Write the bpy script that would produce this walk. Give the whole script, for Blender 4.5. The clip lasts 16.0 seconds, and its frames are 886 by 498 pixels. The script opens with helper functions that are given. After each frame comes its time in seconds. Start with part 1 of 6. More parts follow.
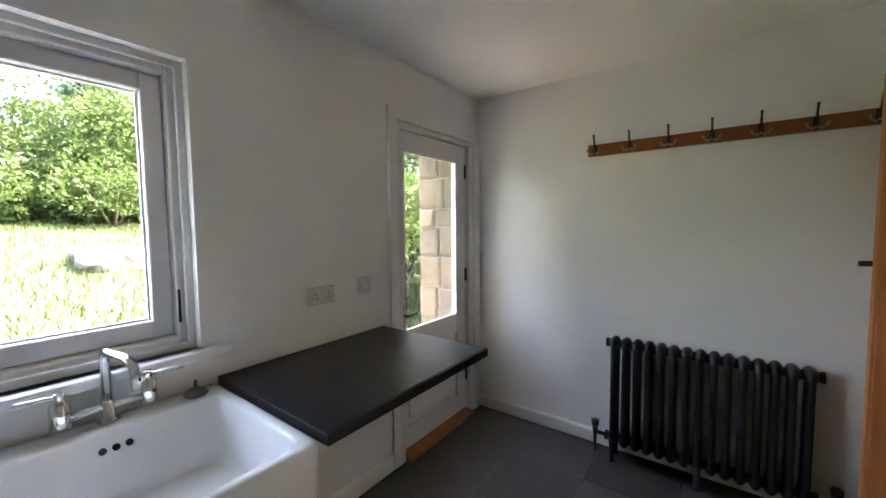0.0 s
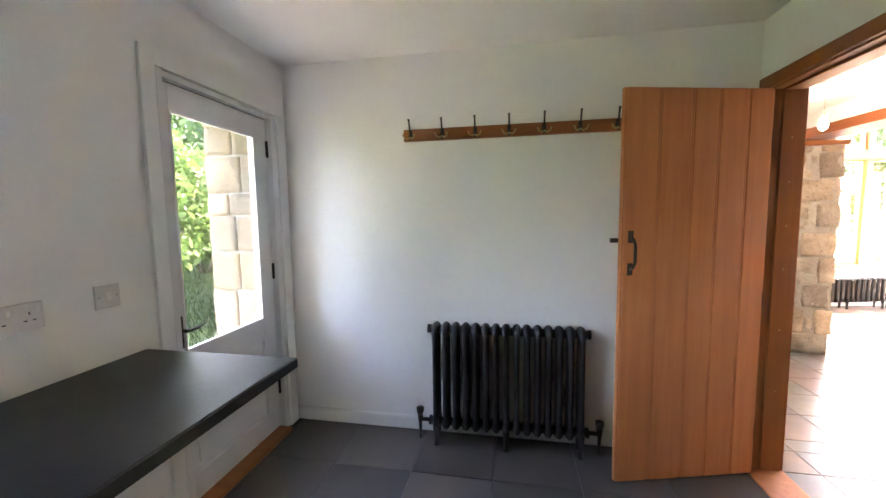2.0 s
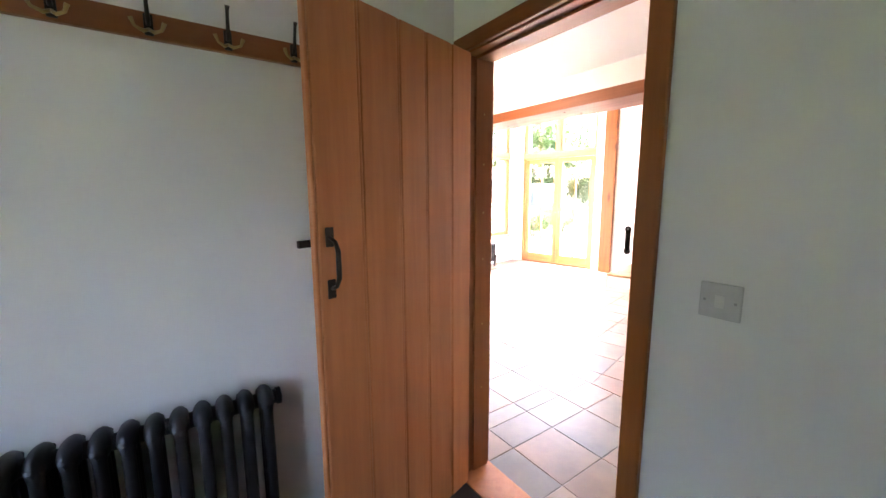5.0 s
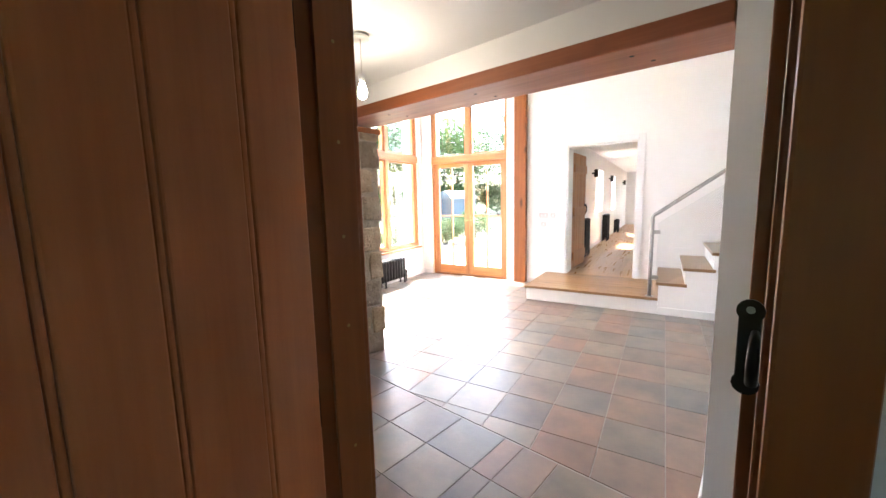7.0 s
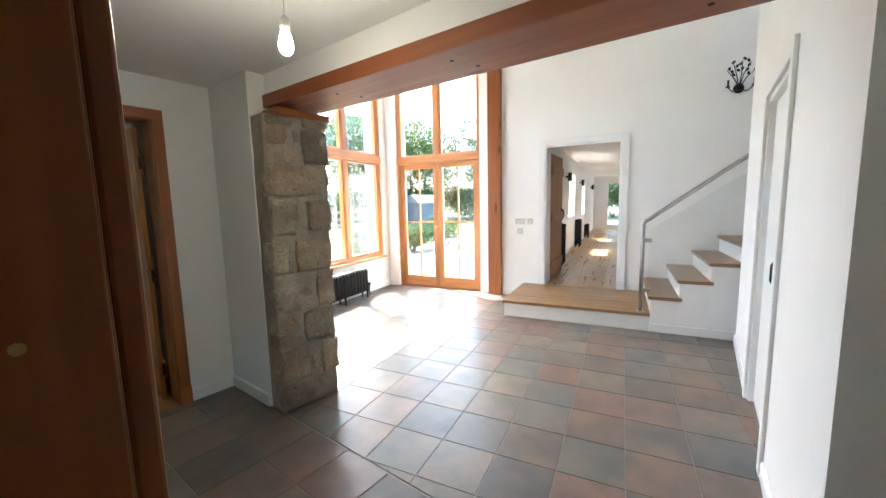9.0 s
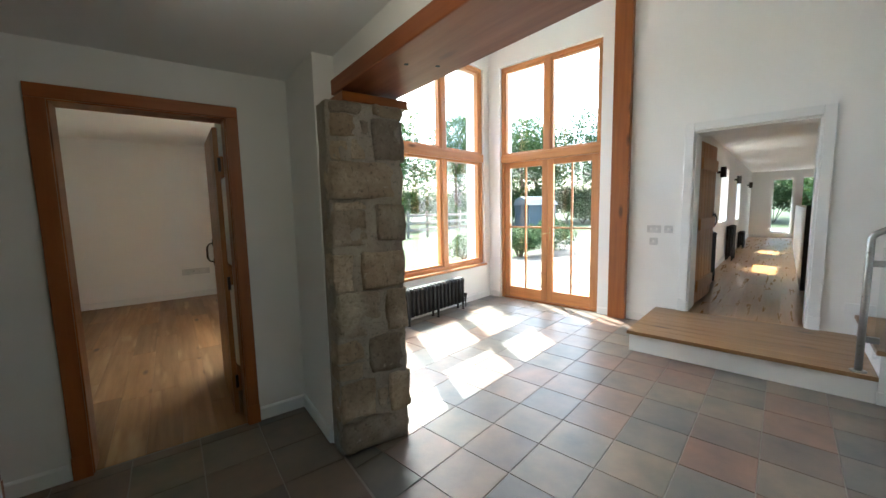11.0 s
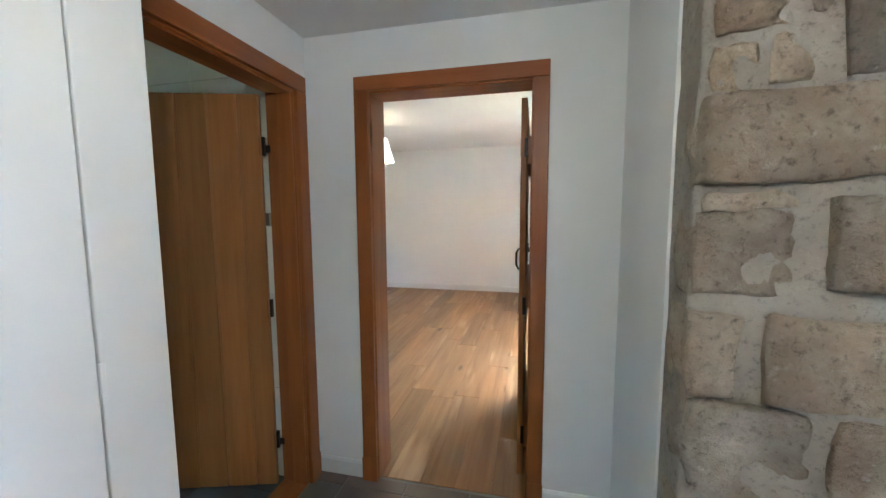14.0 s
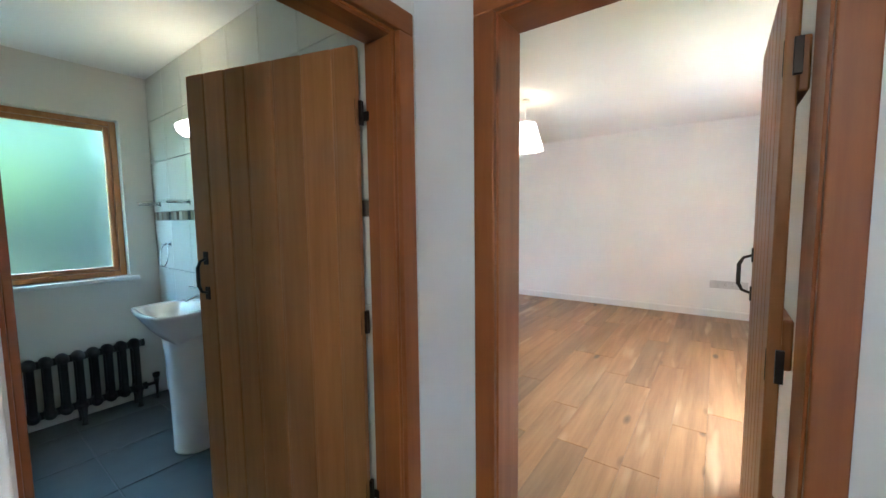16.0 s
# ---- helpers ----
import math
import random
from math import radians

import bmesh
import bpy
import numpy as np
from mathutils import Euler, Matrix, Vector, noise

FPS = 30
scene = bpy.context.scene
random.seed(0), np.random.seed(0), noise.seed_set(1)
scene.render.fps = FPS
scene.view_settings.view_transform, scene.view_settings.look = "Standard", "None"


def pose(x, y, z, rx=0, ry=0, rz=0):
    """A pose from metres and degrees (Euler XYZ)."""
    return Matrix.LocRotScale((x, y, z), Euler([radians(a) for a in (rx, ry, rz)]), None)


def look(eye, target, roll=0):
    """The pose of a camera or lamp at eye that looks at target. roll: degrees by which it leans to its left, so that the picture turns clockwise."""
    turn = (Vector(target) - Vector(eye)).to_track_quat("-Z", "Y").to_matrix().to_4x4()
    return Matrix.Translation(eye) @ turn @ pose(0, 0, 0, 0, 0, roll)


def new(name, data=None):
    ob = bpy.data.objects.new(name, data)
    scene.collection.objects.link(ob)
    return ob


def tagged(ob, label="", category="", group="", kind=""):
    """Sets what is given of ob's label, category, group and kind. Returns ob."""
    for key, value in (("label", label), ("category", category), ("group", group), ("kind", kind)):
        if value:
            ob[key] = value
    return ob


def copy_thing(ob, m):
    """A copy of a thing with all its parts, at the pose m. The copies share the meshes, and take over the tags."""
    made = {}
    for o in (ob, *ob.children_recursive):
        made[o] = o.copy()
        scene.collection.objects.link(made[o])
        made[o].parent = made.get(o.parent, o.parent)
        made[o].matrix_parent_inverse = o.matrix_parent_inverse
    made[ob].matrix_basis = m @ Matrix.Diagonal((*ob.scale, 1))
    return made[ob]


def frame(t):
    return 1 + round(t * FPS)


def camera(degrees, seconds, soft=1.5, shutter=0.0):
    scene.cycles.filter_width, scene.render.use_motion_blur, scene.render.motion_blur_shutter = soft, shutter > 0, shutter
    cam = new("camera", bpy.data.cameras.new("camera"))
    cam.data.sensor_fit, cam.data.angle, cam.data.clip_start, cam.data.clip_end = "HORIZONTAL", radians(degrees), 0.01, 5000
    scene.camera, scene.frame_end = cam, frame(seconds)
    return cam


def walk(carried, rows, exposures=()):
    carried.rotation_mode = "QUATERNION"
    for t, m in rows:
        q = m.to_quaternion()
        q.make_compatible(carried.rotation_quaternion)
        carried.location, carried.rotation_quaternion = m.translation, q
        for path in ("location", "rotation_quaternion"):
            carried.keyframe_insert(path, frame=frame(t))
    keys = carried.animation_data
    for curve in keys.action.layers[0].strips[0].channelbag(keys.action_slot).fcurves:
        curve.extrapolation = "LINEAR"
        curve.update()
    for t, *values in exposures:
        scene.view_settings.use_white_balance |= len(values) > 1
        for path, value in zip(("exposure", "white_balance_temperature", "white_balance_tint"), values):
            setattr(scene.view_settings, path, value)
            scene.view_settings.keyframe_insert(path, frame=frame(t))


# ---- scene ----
cam = camera(99.8, 16.0)
PATH = [
    (0, (0.421, 0.385, 1.432), (-0.776, 1.982, 1.303), -0.6),
    (0.5, (0.411, 0.428, 1.422), (-0.615, 2.139, 1.283), -0.6),
    (1, (0.387, 0.468, 1.417), (-0.456, 2.275, 1.262), -0.6),
    (1.5, (0.385, 0.512, 1.41), (-0.246, 2.403, 1.245), -0.6),
    (2, (0.374, 0.592, 1.396), (0.015, 2.552, 1.218), -0.8),
    (2.5, (0.385, 0.737, 1.392), (0.295, 2.725, 1.192), -0.8),
    (3, (0.421, 0.88, 1.407), (0.592, 2.861, 1.183), -0.8),
    (3.5, (0.441, 1.003, 1.399), (0.876, 2.942, 1.165), -0.7),
    (4, (0.462, 1.165, 1.393), (1.148, 3.029, 1.155), -0.8),
    (4.5, (0.513, 1.31, 1.392), (1.432, 3.07, 1.149), -0.6),
    (4.7, (0.537, 1.358, 1.407), (1.552, 3.06, 1.135), -0.4),
    (6.8, (1.189, 1.94, 1.394), (2.622, 3.311, 1.144), -1.2),
    (7, (1.243, 1.989, 1.399), (2.712, 3.32, 1.144), -1.3),
    (7.5, (1.346, 2.091, 1.405), (2.889, 3.338, 1.149), -1.2),
    (8, (1.475, 2.212, 1.411), (3.055, 3.412, 1.16), -1.1),
    (8.2, (1.526, 2.255, 1.41), (3.115, 3.446, 1.168), -1.2),
    (10.3, (2.082, 2.674, 1.398), (3.573, 3.989, 1.175), -1.4),
    (10.5, (2.143, 2.714, 1.405), (3.571, 4.096, 1.184), -1.4),
    (11, (2.278, 2.779, 1.418), (3.449, 4.386, 1.204), -1.2),
    (11.5, (2.353, 2.874, 1.409), (3.229, 4.66, 1.203), -1.1),
    (12, (2.441, 3.046, 1.416), (3.031, 4.946, 1.214), -1.0),
    (12.5, (2.503, 3.198, 1.411), (2.828, 5.162, 1.214), -0.9),
    (13, (2.546, 3.387, 1.408), (2.617, 5.376, 1.217), -0.7),
    (13.5, (2.593, 3.59, 1.421), (2.388, 5.57, 1.229), -0.6),
    (14, (2.6, 3.753, 1.419), (2.145, 5.691, 1.226), -0.3),
    (14.5, (2.564, 3.961, 1.412), (1.916, 5.844, 1.221), -0.2),
    (15, (2.527, 4.122, 1.368), (1.716, 5.943, 1.195), -0.7),
    (15.5, (2.488, 4.242, 1.357), (1.513, 5.979, 1.18), -0.5),
    (16, (2.425, 4.376, 1.345), (1.247, 5.983, 1.183), -0.7),
]
EXPOSURES = [(0.0, 5.85, 7700, 20), (0.5, 6.25, 7500, 22), (1.5, 6.6, 7400, 20), (3.2, 6.6, 7200, 25), (4.5, 6.5, 6900, 25), (7.0, 5.15, 6300, 12), (8.0, 4.87, 6100, 8), (10.5, 3.82, 5850, -2), (12.5, 3.5, 6200, 8), (13.2, 4.1, 5800, 4), (14.0, 5.35, 5200, 2), (14.5, 5.58, 5150, 2), (16.0, 5.66, 5050, 4)]
walk(cam, [(t, look(e, g, r)) for t, e, g, r in PATH], EXPOSURES)


# ---- light ----
SUN = Vector((0.1773, 0.546, 0.819))
world = bpy.data.worlds.new("daylight")
scene.world = world
world.use_nodes = True
_wn = world.node_tree.nodes
_sky = _wn.new("ShaderNodeTexSky")
_sky.sky_type = "NISHITA"
_sky.sun_disc = False
_sky.sun_elevation = radians(55.0)
_sky.sun_rotation = radians(18.0)
_sky.air_density, _sky.dust_density = 1.0, 4.0
_wn["Background"].inputs["Strength"].default_value = 0.15
world.node_tree.links.new(_sky.outputs[0], _wn["Background"].inputs[0])
sun = new("sun", bpy.data.lights.new("sun", "SUN"))
sun.data.energy, sun.data.angle, sun.data.color = 2.1, radians(0.55), (1.0, 0.95, 0.86)
sun.matrix_world = look((0, 0, 0), -SUN)

# hall frame: turned 11.5 degrees against the rest of the house
HA = 11.5
MH = pose(6.75, 5.53, 0, 0, 0, HA)
I4 = Matrix.Identity(4)


# ---- materials ----
class Mat:
    """A small builder for node materials."""

    def __init__(self, name):
        self.m = bpy.data.materials.new(name)
        self.m.use_nodes = True
        self.nt = self.m.node_tree
        self.b = self.nt.nodes["Principled BSDF"]

    def node(self, kind, **kw):
        n = self.nt.nodes.new(kind)
        for k, v in kw.items():
            n.inputs[k].default_value = v
        return n

    def link(self, a, b):
        self.nt.links.new(a, b)

    def coords(self, sx=1.0, sy=1.0, sz=1.0, rand=False):
        tc = self.node("ShaderNodeTexCoord")
        mp = self.node("ShaderNodeMapping")
        mp.inputs["Scale"].default_value = (sx, sy, sz)
        self.link(tc.outputs["Object"], mp.inputs["Vector"])
        if rand:
            oi = self.node("ShaderNodeObjectInfo")
            mul = self.node("ShaderNodeMath")
            mul.operation = "MULTIPLY"
            mul.inputs[1].default_value = 37.0
            self.link(oi.outputs["Random"], mul.inputs[0])
            self.link(mul.outputs[0], mp.inputs["Location"])
        return mp.outputs["Vector"]

    def noise(self, vec, scale, detail=4.0, rough=0.55):
        n = self.node("ShaderNodeTexNoise", Scale=scale, Detail=detail, Roughness=rough)
        if vec is not None:
            self.link(vec, n.inputs["Vector"])
        return n.outputs["Fac"]

    def ramp(self, fac, stops):
        r = self.node("ShaderNodeValToRGB")
        els = r.color_ramp.elements
        while len(els) < len(stops):
            els.new(0.5)
        for e, (p, c) in zip(els, stops):
            e.position, e.color = p, (*c, 1)
        self.link(fac, r.inputs["Fac"])
        return r.outputs["Color"]

    def mix(self, fac, a, b, mode="MIX"):
        n = self.node("ShaderNodeMix")
        n.data_type, n.blend_type = "RGBA", mode
        for sock, val in ((n.inputs[0], fac), (n.inputs[6], a), (n.inputs[7], b)):
            if isinstance(val, (int, float)):
                sock.default_value = val
            elif isinstance(val, tuple):
                sock.default_value = (*val, 1)
            else:
                self.link(val, sock)
        return n.outputs[2]

    def color(self, c):
        if isinstance(c, tuple):
            self.b.inputs["Base Color"].default_value = (*c, 1)
        else:
            self.link(c, self.b.inputs["Base Color"])

    def rough(self, r):
        if isinstance(r, (int, float)):
            self.b.inputs["Roughness"].default_value = r
        else:
            self.link(r, self.b.inputs["Roughness"])

    def span(self, fac, lo, hi):
        n = self.node("ShaderNodeMapRange")
        n.inputs["To Min"].default_value, n.inputs["To Max"].default_value = lo, hi
        self.link(fac, n.inputs["Value"])
        return n.outputs["Result"]

    def bump(self, h, strength=0.3, dist=0.01):
        n = self.node("ShaderNodeBump", Strength=strength, Distance=dist)
        self.link(h, n.inputs["Height"])
        self.link(n.outputs["Normal"], self.b.inputs["Normal"])


def paint(name, c, r=0.6, relief=0.15, vary=0.06, scale=1.5):
    m = Mat(name)
    v = m.coords()
    lo = tuple(x * (1 - vary) for x in c)
    m.color(m.ramp(m.noise(v, scale, 5), [(0.3, lo), (0.7, c)]))
    m.rough(m.span(m.noise(v, 6.0), r - 0.06, r + 0.06))
    m.bump(m.noise(v, 90, 3), relief, 0.004)
    return m.m


def timber(name, dark, light, r=0.4, axis="z", scale=1.0, knots=True, spread=1.0, sap=None):
    """Sawn timber whose grain runs along one axis."""
    m = Mat(name)
    s = {"x": (0.55, 9, 9), "y": (9, 0.55, 9), "z": (9, 9, 0.55)}[axis]
    v = m.coords(*(k * scale for k in s), rand=True)
    grain = m.noise(v, 2.4, 8, 0.62)
    col = m.ramp(grain, [(0.28, dark), (0.5, tuple((a + b) / 2 for a, b in zip(dark, light))), (0.74, light)])
    s2 = {"x": (0.3, 2, 2), "y": (2, 0.3, 2), "z": (2, 2, 0.3)}[axis]
    v2 = m.coords(*s2, rand=True)
    wide = m.noise(v2, 1.8, 3)
    col = m.mix(m.span(wide, 0.0, 0.5), col, tuple(x * 0.8 for x in dark), "MIX") if knots else col
    oi = m.node("ShaderNodeObjectInfo")
    col = m.mix(1.0, col, m.ramp(oi.outputs["Random"], [(0.0, (1 - 0.14 * spread,) * 3), (1.0, (1 + 0.12 * spread, 1 + 0.1 * spread, 1 + 0.06 * spread))]), "MULTIPLY")
    if sap:
        vs = m.coords(*{"x": (0.45, 3.2, 3.2), "y": (3.2, 0.45, 3.2), "z": (3.2, 3.2, 0.45)}[axis], rand=True)
        col = m.mix(m.ramp(m.noise(vs, 1.7, 3, 0.45), [(0.62, (0, 0, 0)), (0.70, (0.75, 0.75, 0.75))]), col, sap)
    if knots:
        vk = m.coords(*{"x": (2.2, 7, 7), "y": (7, 2.2, 7), "z": (7, 7, 2.2)}[axis], rand=True)
        vo = m.node("ShaderNodeTexVoronoi", Scale=0.55)
        m.link(vk, vo.inputs["Vector"])
        kf = m.ramp(vo.outputs["Distance"], [(0.05, (1, 1, 1)), (0.12, (0, 0, 0))])
        col = m.mix(kf, col, tuple(x * 0.4 for x in dark))
    m.color(col)
    m.rough(m.span(grain, r + 0.1, r - 0.06))
    m.bump(grain, 0.12, 0.003)
    return m.m


def metal(name, c, r, metallic=1.0):
    m = Mat(name)
    m.b.inputs["Metallic"].default_value = metallic
    v = m.coords()
    m.color(m.ramp(m.noise(v, 14, 4), [(0.3, tuple(x * 0.8 for x in c)), (0.7, c)]))
    m.rough(m.span(m.noise(v, 22), r - 0.05, r + 0.08))
    m.bump(m.noise(v, 60, 3), 0.06, 0.002)
    return m.m


def clear_glass(name):
    m = Mat(name)
    nt = m.nt
    out = nt.nodes["Material Output"]
    tr = m.node("ShaderNodeBsdfTransparent")
    gl = m.node("ShaderNodeBsdfGlossy", Roughness=0.02)
    fr = m.node("ShaderNodeLayerWeight", Blend=0.12)
    mx = m.node("ShaderNodeMixShader")
    tr.inputs["Color"].default_value = (0.95, 0.96, 0.955, 1)
    half = m.node("ShaderNodeMath")
    half.operation = "MULTIPLY_ADD"
    half.inputs[1].default_value, half.inputs[2].default_value = 0.3, 0.02
    m.link(fr.outputs["Facing"], half.inputs[0])
    m.link(half.outputs[0], mx.inputs[0])
    m.link(tr.outputs[0], mx.inputs[1])
    m.link(gl.outputs[0], mx.inputs[2])
    m.link(mx.outputs[0], out.inputs["Surface"])
    return m.m


WALL = paint("wall_paint", (0.85, 0.842, 0.825), 0.7, 0.12, 0.05)
CEIL = paint("ceiling_paint", (0.86, 0.855, 0.845), 0.8, 0.1, 0.04)
GLOSSW = paint("white_gloss_paint", (0.80, 0.80, 0.79), 0.38, 0.05, 0.04, 4)
GREYW = paint("pale_grey_paint", (0.70, 0.70, 0.70), 0.4, 0.05, 0.05, 4)
FIR = timber("red_fir_casing", (0.255, 0.073, 0.014), (0.40, 0.132, 0.030), 0.36)
FIR_H = timber("red_fir_beam", (0.25, 0.07, 0.022), (0.42, 0.135, 0.048), 0.42, "y")
FIR_X = timber("red_fir_rail", (0.255, 0.073, 0.014), (0.40, 0.132, 0.030), 0.36, "x")
OAKDOOR = timber("fir_door_board", (0.43, 0.14, 0.047), (0.56, 0.21, 0.075), 0.4, knots=False)
OAKDOOR2 = timber("oak_door_board", (0.31, 0.118, 0.028), (0.43, 0.185, 0.052), 0.42, knots=False)
WINWOOD = timber("varnished_pine_upright", (0.42, 0.16, 0.05), (0.66, 0.32, 0.12), 0.3)
WINWOOD_X = timber("varnished_pine_rail", (0.42, 0.16, 0.05), (0.66, 0.32, 0.12), 0.3, "x")
OAKFLOOR = timber("oak_floor_board", (0.25, 0.118, 0.04), (0.47, 0.26, 0.105), 0.34, "y", 0.8, spread=1.8, sap=(0.56, 0.37, 0.19))
OAKTREAD = timber("oak_tread", (0.21, 0.11, 0.045), (0.36, 0.215, 0.10), 0.33, "y")
OAKHALL = timber("oak_corridor_board", (0.34, 0.178, 0.068), (0.45, 0.25, 0.105), 0.27, "y", knots=False)
IRON = metal("black_cast_iron", (0.02, 0.02, 0.022), 0.42, 0.35)
BRONZE = metal("dark_bronze", (0.045, 0.036, 0.03), 0.4, 0.8)
BRASS = metal("aged_brass", (0.50, 0.34, 0.15), 0.32)
CHROME = metal("chrome", (0.78, 0.79, 0.80), 0.08)
STEEL = metal("brushed_steel", (0.42, 0.42, 0.41), 0.28)
TARNISH = metal("tarnished_steel", (0.17, 0.145, 0.12), 0.34)
# plain black in place of the shade inside gaps, slots and holes
BLACKGAP = paint("black_opening", (0.012, 0.012, 0.012), 0.7)
GLASS = clear_glass("window_glass")


# ---- mesh helpers ----
def box(bm, x0, y0, z0, x1, y1, z1, bev=0.0):
    r = bmesh.ops.create_cube(bm, size=1.0)
    m = Matrix.Translation(((x0 + x1) / 2, (y0 + y1) / 2, (z0 + z1) / 2)) @ Matrix.Diagonal((x1 - x0, y1 - y0, z1 - z0, 1))
    bmesh.ops.transform(bm, matrix=m, verts=r["verts"])
    if bev:
        es = list({e for v in r["verts"] for e in v.link_edges})
        bmesh.ops.bevel(bm, geom=es, offset=bev, segments=2, affect="EDGES", profile=0.5)
    return bm


def boxes(*specs, bev=0.0):
    bm = bmesh.new()
    for s in specs:
        box(bm, *s, bev=bev)
    return bm


def tube(bm, pts, r, n=10, cap=True):
    """A round bar along a line of points."""
    pts = [Vector(p) for p in pts]
    rad = r if isinstance(r, (list, tuple)) else [r] * len(pts)
    rings = []
    side = None
    for i, p in enumerate(pts):
        d = (pts[min(i + 1, len(pts) - 1)] - pts[max(i - 1, 0)]).normalized()
        if side is None:
            side = d.orthogonal().normalized()
        side = (side - d * side.dot(d)).normalized()
        up = d.cross(side)
        rings.append([bm.verts.new(p + (side * math.cos(a) + up * math.sin(a)) * rad[i]) for a in (2 * math.pi * k / n for k in range(n))])
    for a, b in zip(rings, rings[1:]):
        for k in range(n):
            bm.faces.new((a[k], a[(k + 1) % n], b[(k + 1) % n], b[k])).smooth = True
    if cap:
        bm.faces.new(rings[0][::-1])
        bm.faces.new(rings[-1])
    return bm


def lathe(bm, profile, cx=0, cy=0, z0=0, n=20, axis="z"):
    """A turned body: (radius, height) pairs about an upright axis."""
    rings = []
    for r, h in profile:
        ring = []
        for k in range(n):
            a = 2 * math.pi * k / n
            p = (cx + r * math.cos(a), cy + r * math.sin(a), z0 + h)
            ring.append(bm.verts.new(p))
        rings.append(ring)
    for a, b in zip(rings, rings[1:]):
        for k in range(n):
            bm.faces.new((a[k], a[(k + 1) % n], b[(k + 1) % n], b[k])).smooth = True
    bm.faces.new(rings[0][::-1])
    bm.faces.new(rings[-1])
    return bm


def obj(name, bm, mat, parent=None, m=None, label="", category="", group="", kind=""):
    me = bpy.data.meshes.new(name)
    bmesh.ops.recalc_face_normals(bm, faces=bm.faces[:])
    bm.to_mesh(me)
    bm.free()
    if mat:
        me.materials.append(mat)
    ob = new(name, me)
    if parent:
        ob.parent = parent
    if m is not None:
        ob.matrix_basis = m
    return tagged(ob, label, category, group, kind)


def part(name, bm, mat, parent, label=""):
    return obj(name, bm, mat, parent, label=label)


def thing(name, m, label, category, group="", kind=""):
    e = new(name)
    e.empty_display_size = 0.1
    e.matrix_basis = m
    return tagged(e, label, category, group, kind)


def slab(name, poly, z0, z1, mat, m=None, label="", category="", kind="structure"):
    """A prism over a plan outline."""
    bm = bmesh.new()
    lo = [bm.verts.new((x, y, z0)) for x, y in poly]
    hi = [bm.verts.new((x, y, z1)) for x, y in poly]
    bm.faces.new(lo[::-1])
    bm.faces.new(hi)
    for i in range(len(poly)):
        j = (i + 1) % len(poly)
        bm.faces.new((lo[i], lo[j], hi[j], hi[i]))
    return obj(name, bm, mat, m=m, label=label, category=category, kind=kind)


def wall_bm(length, thick, z0, z1, holes=()):
    """A wall along local x from 0, thickness on +y, with rectangular holes (s0, s1, za, zb)."""
    bm = bmesh.new()
    xs = sorted({0.0, length, *(v for h in holes for v in h[:2])})
    zs = sorted({z0, z1, *(v for h in holes for v in h[2:])})
    xs = [x for x in xs if 0 <= x <= length]
    zs = [z for z in zs if z0 <= z <= z1]

    def solid(i, k):
        if not (0 <= i < len(xs) - 1 and 0 <= k < len(zs) - 1):
            return False
        cx, cz = (xs[i] + xs[i + 1]) / 2, (zs[k] + zs[k + 1]) / 2
        return not any(a < cx < b and c < cz < d for a, b, c, d in holes)

    cache = {}

    def vert(x, y, z):
        key = (round(x, 5), round(y, 5), round(z, 5))
        if key not in cache:
            cache[key] = bm.verts.new((x, y, z))
        return cache[key]

    def quad(*ps):
        bm.faces.new([vert(*p) for p in ps])

    t = thick
    for i in range(len(xs) - 1):
        for k in range(len(zs) - 1):
            if not solid(i, k):
                continue
            a, b, c, d = xs[i], xs[i + 1], zs[k], zs[k + 1]
            quad((a, 0, c), (b, 0, c), (b, 0, d), (a, 0, d))
            quad((a, t, c), (a, t, d), (b, t, d), (b, t, c))
            if not solid(i - 1, k):
                quad((a, 0, c), (a, 0, d), (a, t, d), (a, t, c))
            if not solid(i + 1, k):
                quad((b, 0, c), (b, t, c), (b, t, d), (b, 0, d))
            if not solid(i, k - 1):
                quad((a, 0, c), (a, t, c), (b, t, c), (b, 0, c))
            if not solid(i, k + 1):
                quad((a, 0, d), (b, 0, d), (b, t, d), (a, t, d))
    return bm


def wall(name, p, q, thick, z0, z1, holes=(), mat=None, label="white painted plaster wall"):
    """A wall whose face runs from p to q in plan; its thickness lies on the left of that way."""
    d = Vector((q[0] - p[0], q[1] - p[1]))
    m = pose(p[0], p[1], 0, 0, 0, math.degrees(math.atan2(d.y, d.x)))
    return obj(name, wall_bm(d.length, thick, z0, z1, holes), mat or WALL, m=m, label=label, category="wall", kind="structure")


def skirting(p, q, h=0.09, t=0.014, mat=None):
    """A skirting board on the right of the way from p to q, against a wall face along it."""
    d = Vector((q[0] - p[0], q[1] - p[1]))
    m = pose(p[0], p[1], 0, 0, 0, math.degrees(math.atan2(d.y, d.x)))
    bm = bmesh.new()
    prof = [(0.0, 0.001), (-t, 0.001), (-t, h - 0.012), (-t * 0.45, h), (0.0, h)]
    a = [bm.verts.new((0, y, z)) for y, z in prof]
    b = [bm.verts.new((d.length, y, z)) for y, z in prof]
    for i in range(len(prof)):
        j = (i + 1) % len(prof)
        bm.faces.new((a[i], a[j], b[j], b[i]))
    bm.faces.new(a[::-1])
    bm.faces.new(b)
    return obj("baseboard", bm, mat or GLOSSW, m=m, label="white gloss painted skirting board along the wall", category="skirting", kind="structure")


def hall(u, v):
    p = MH @ Vector((u, v, 0))
    return p.x, p.y


# ---- the large structure ----
UC = 2.37      # utility and passage ceilings
LC = 2.29
HC = 4.6       # tall hall

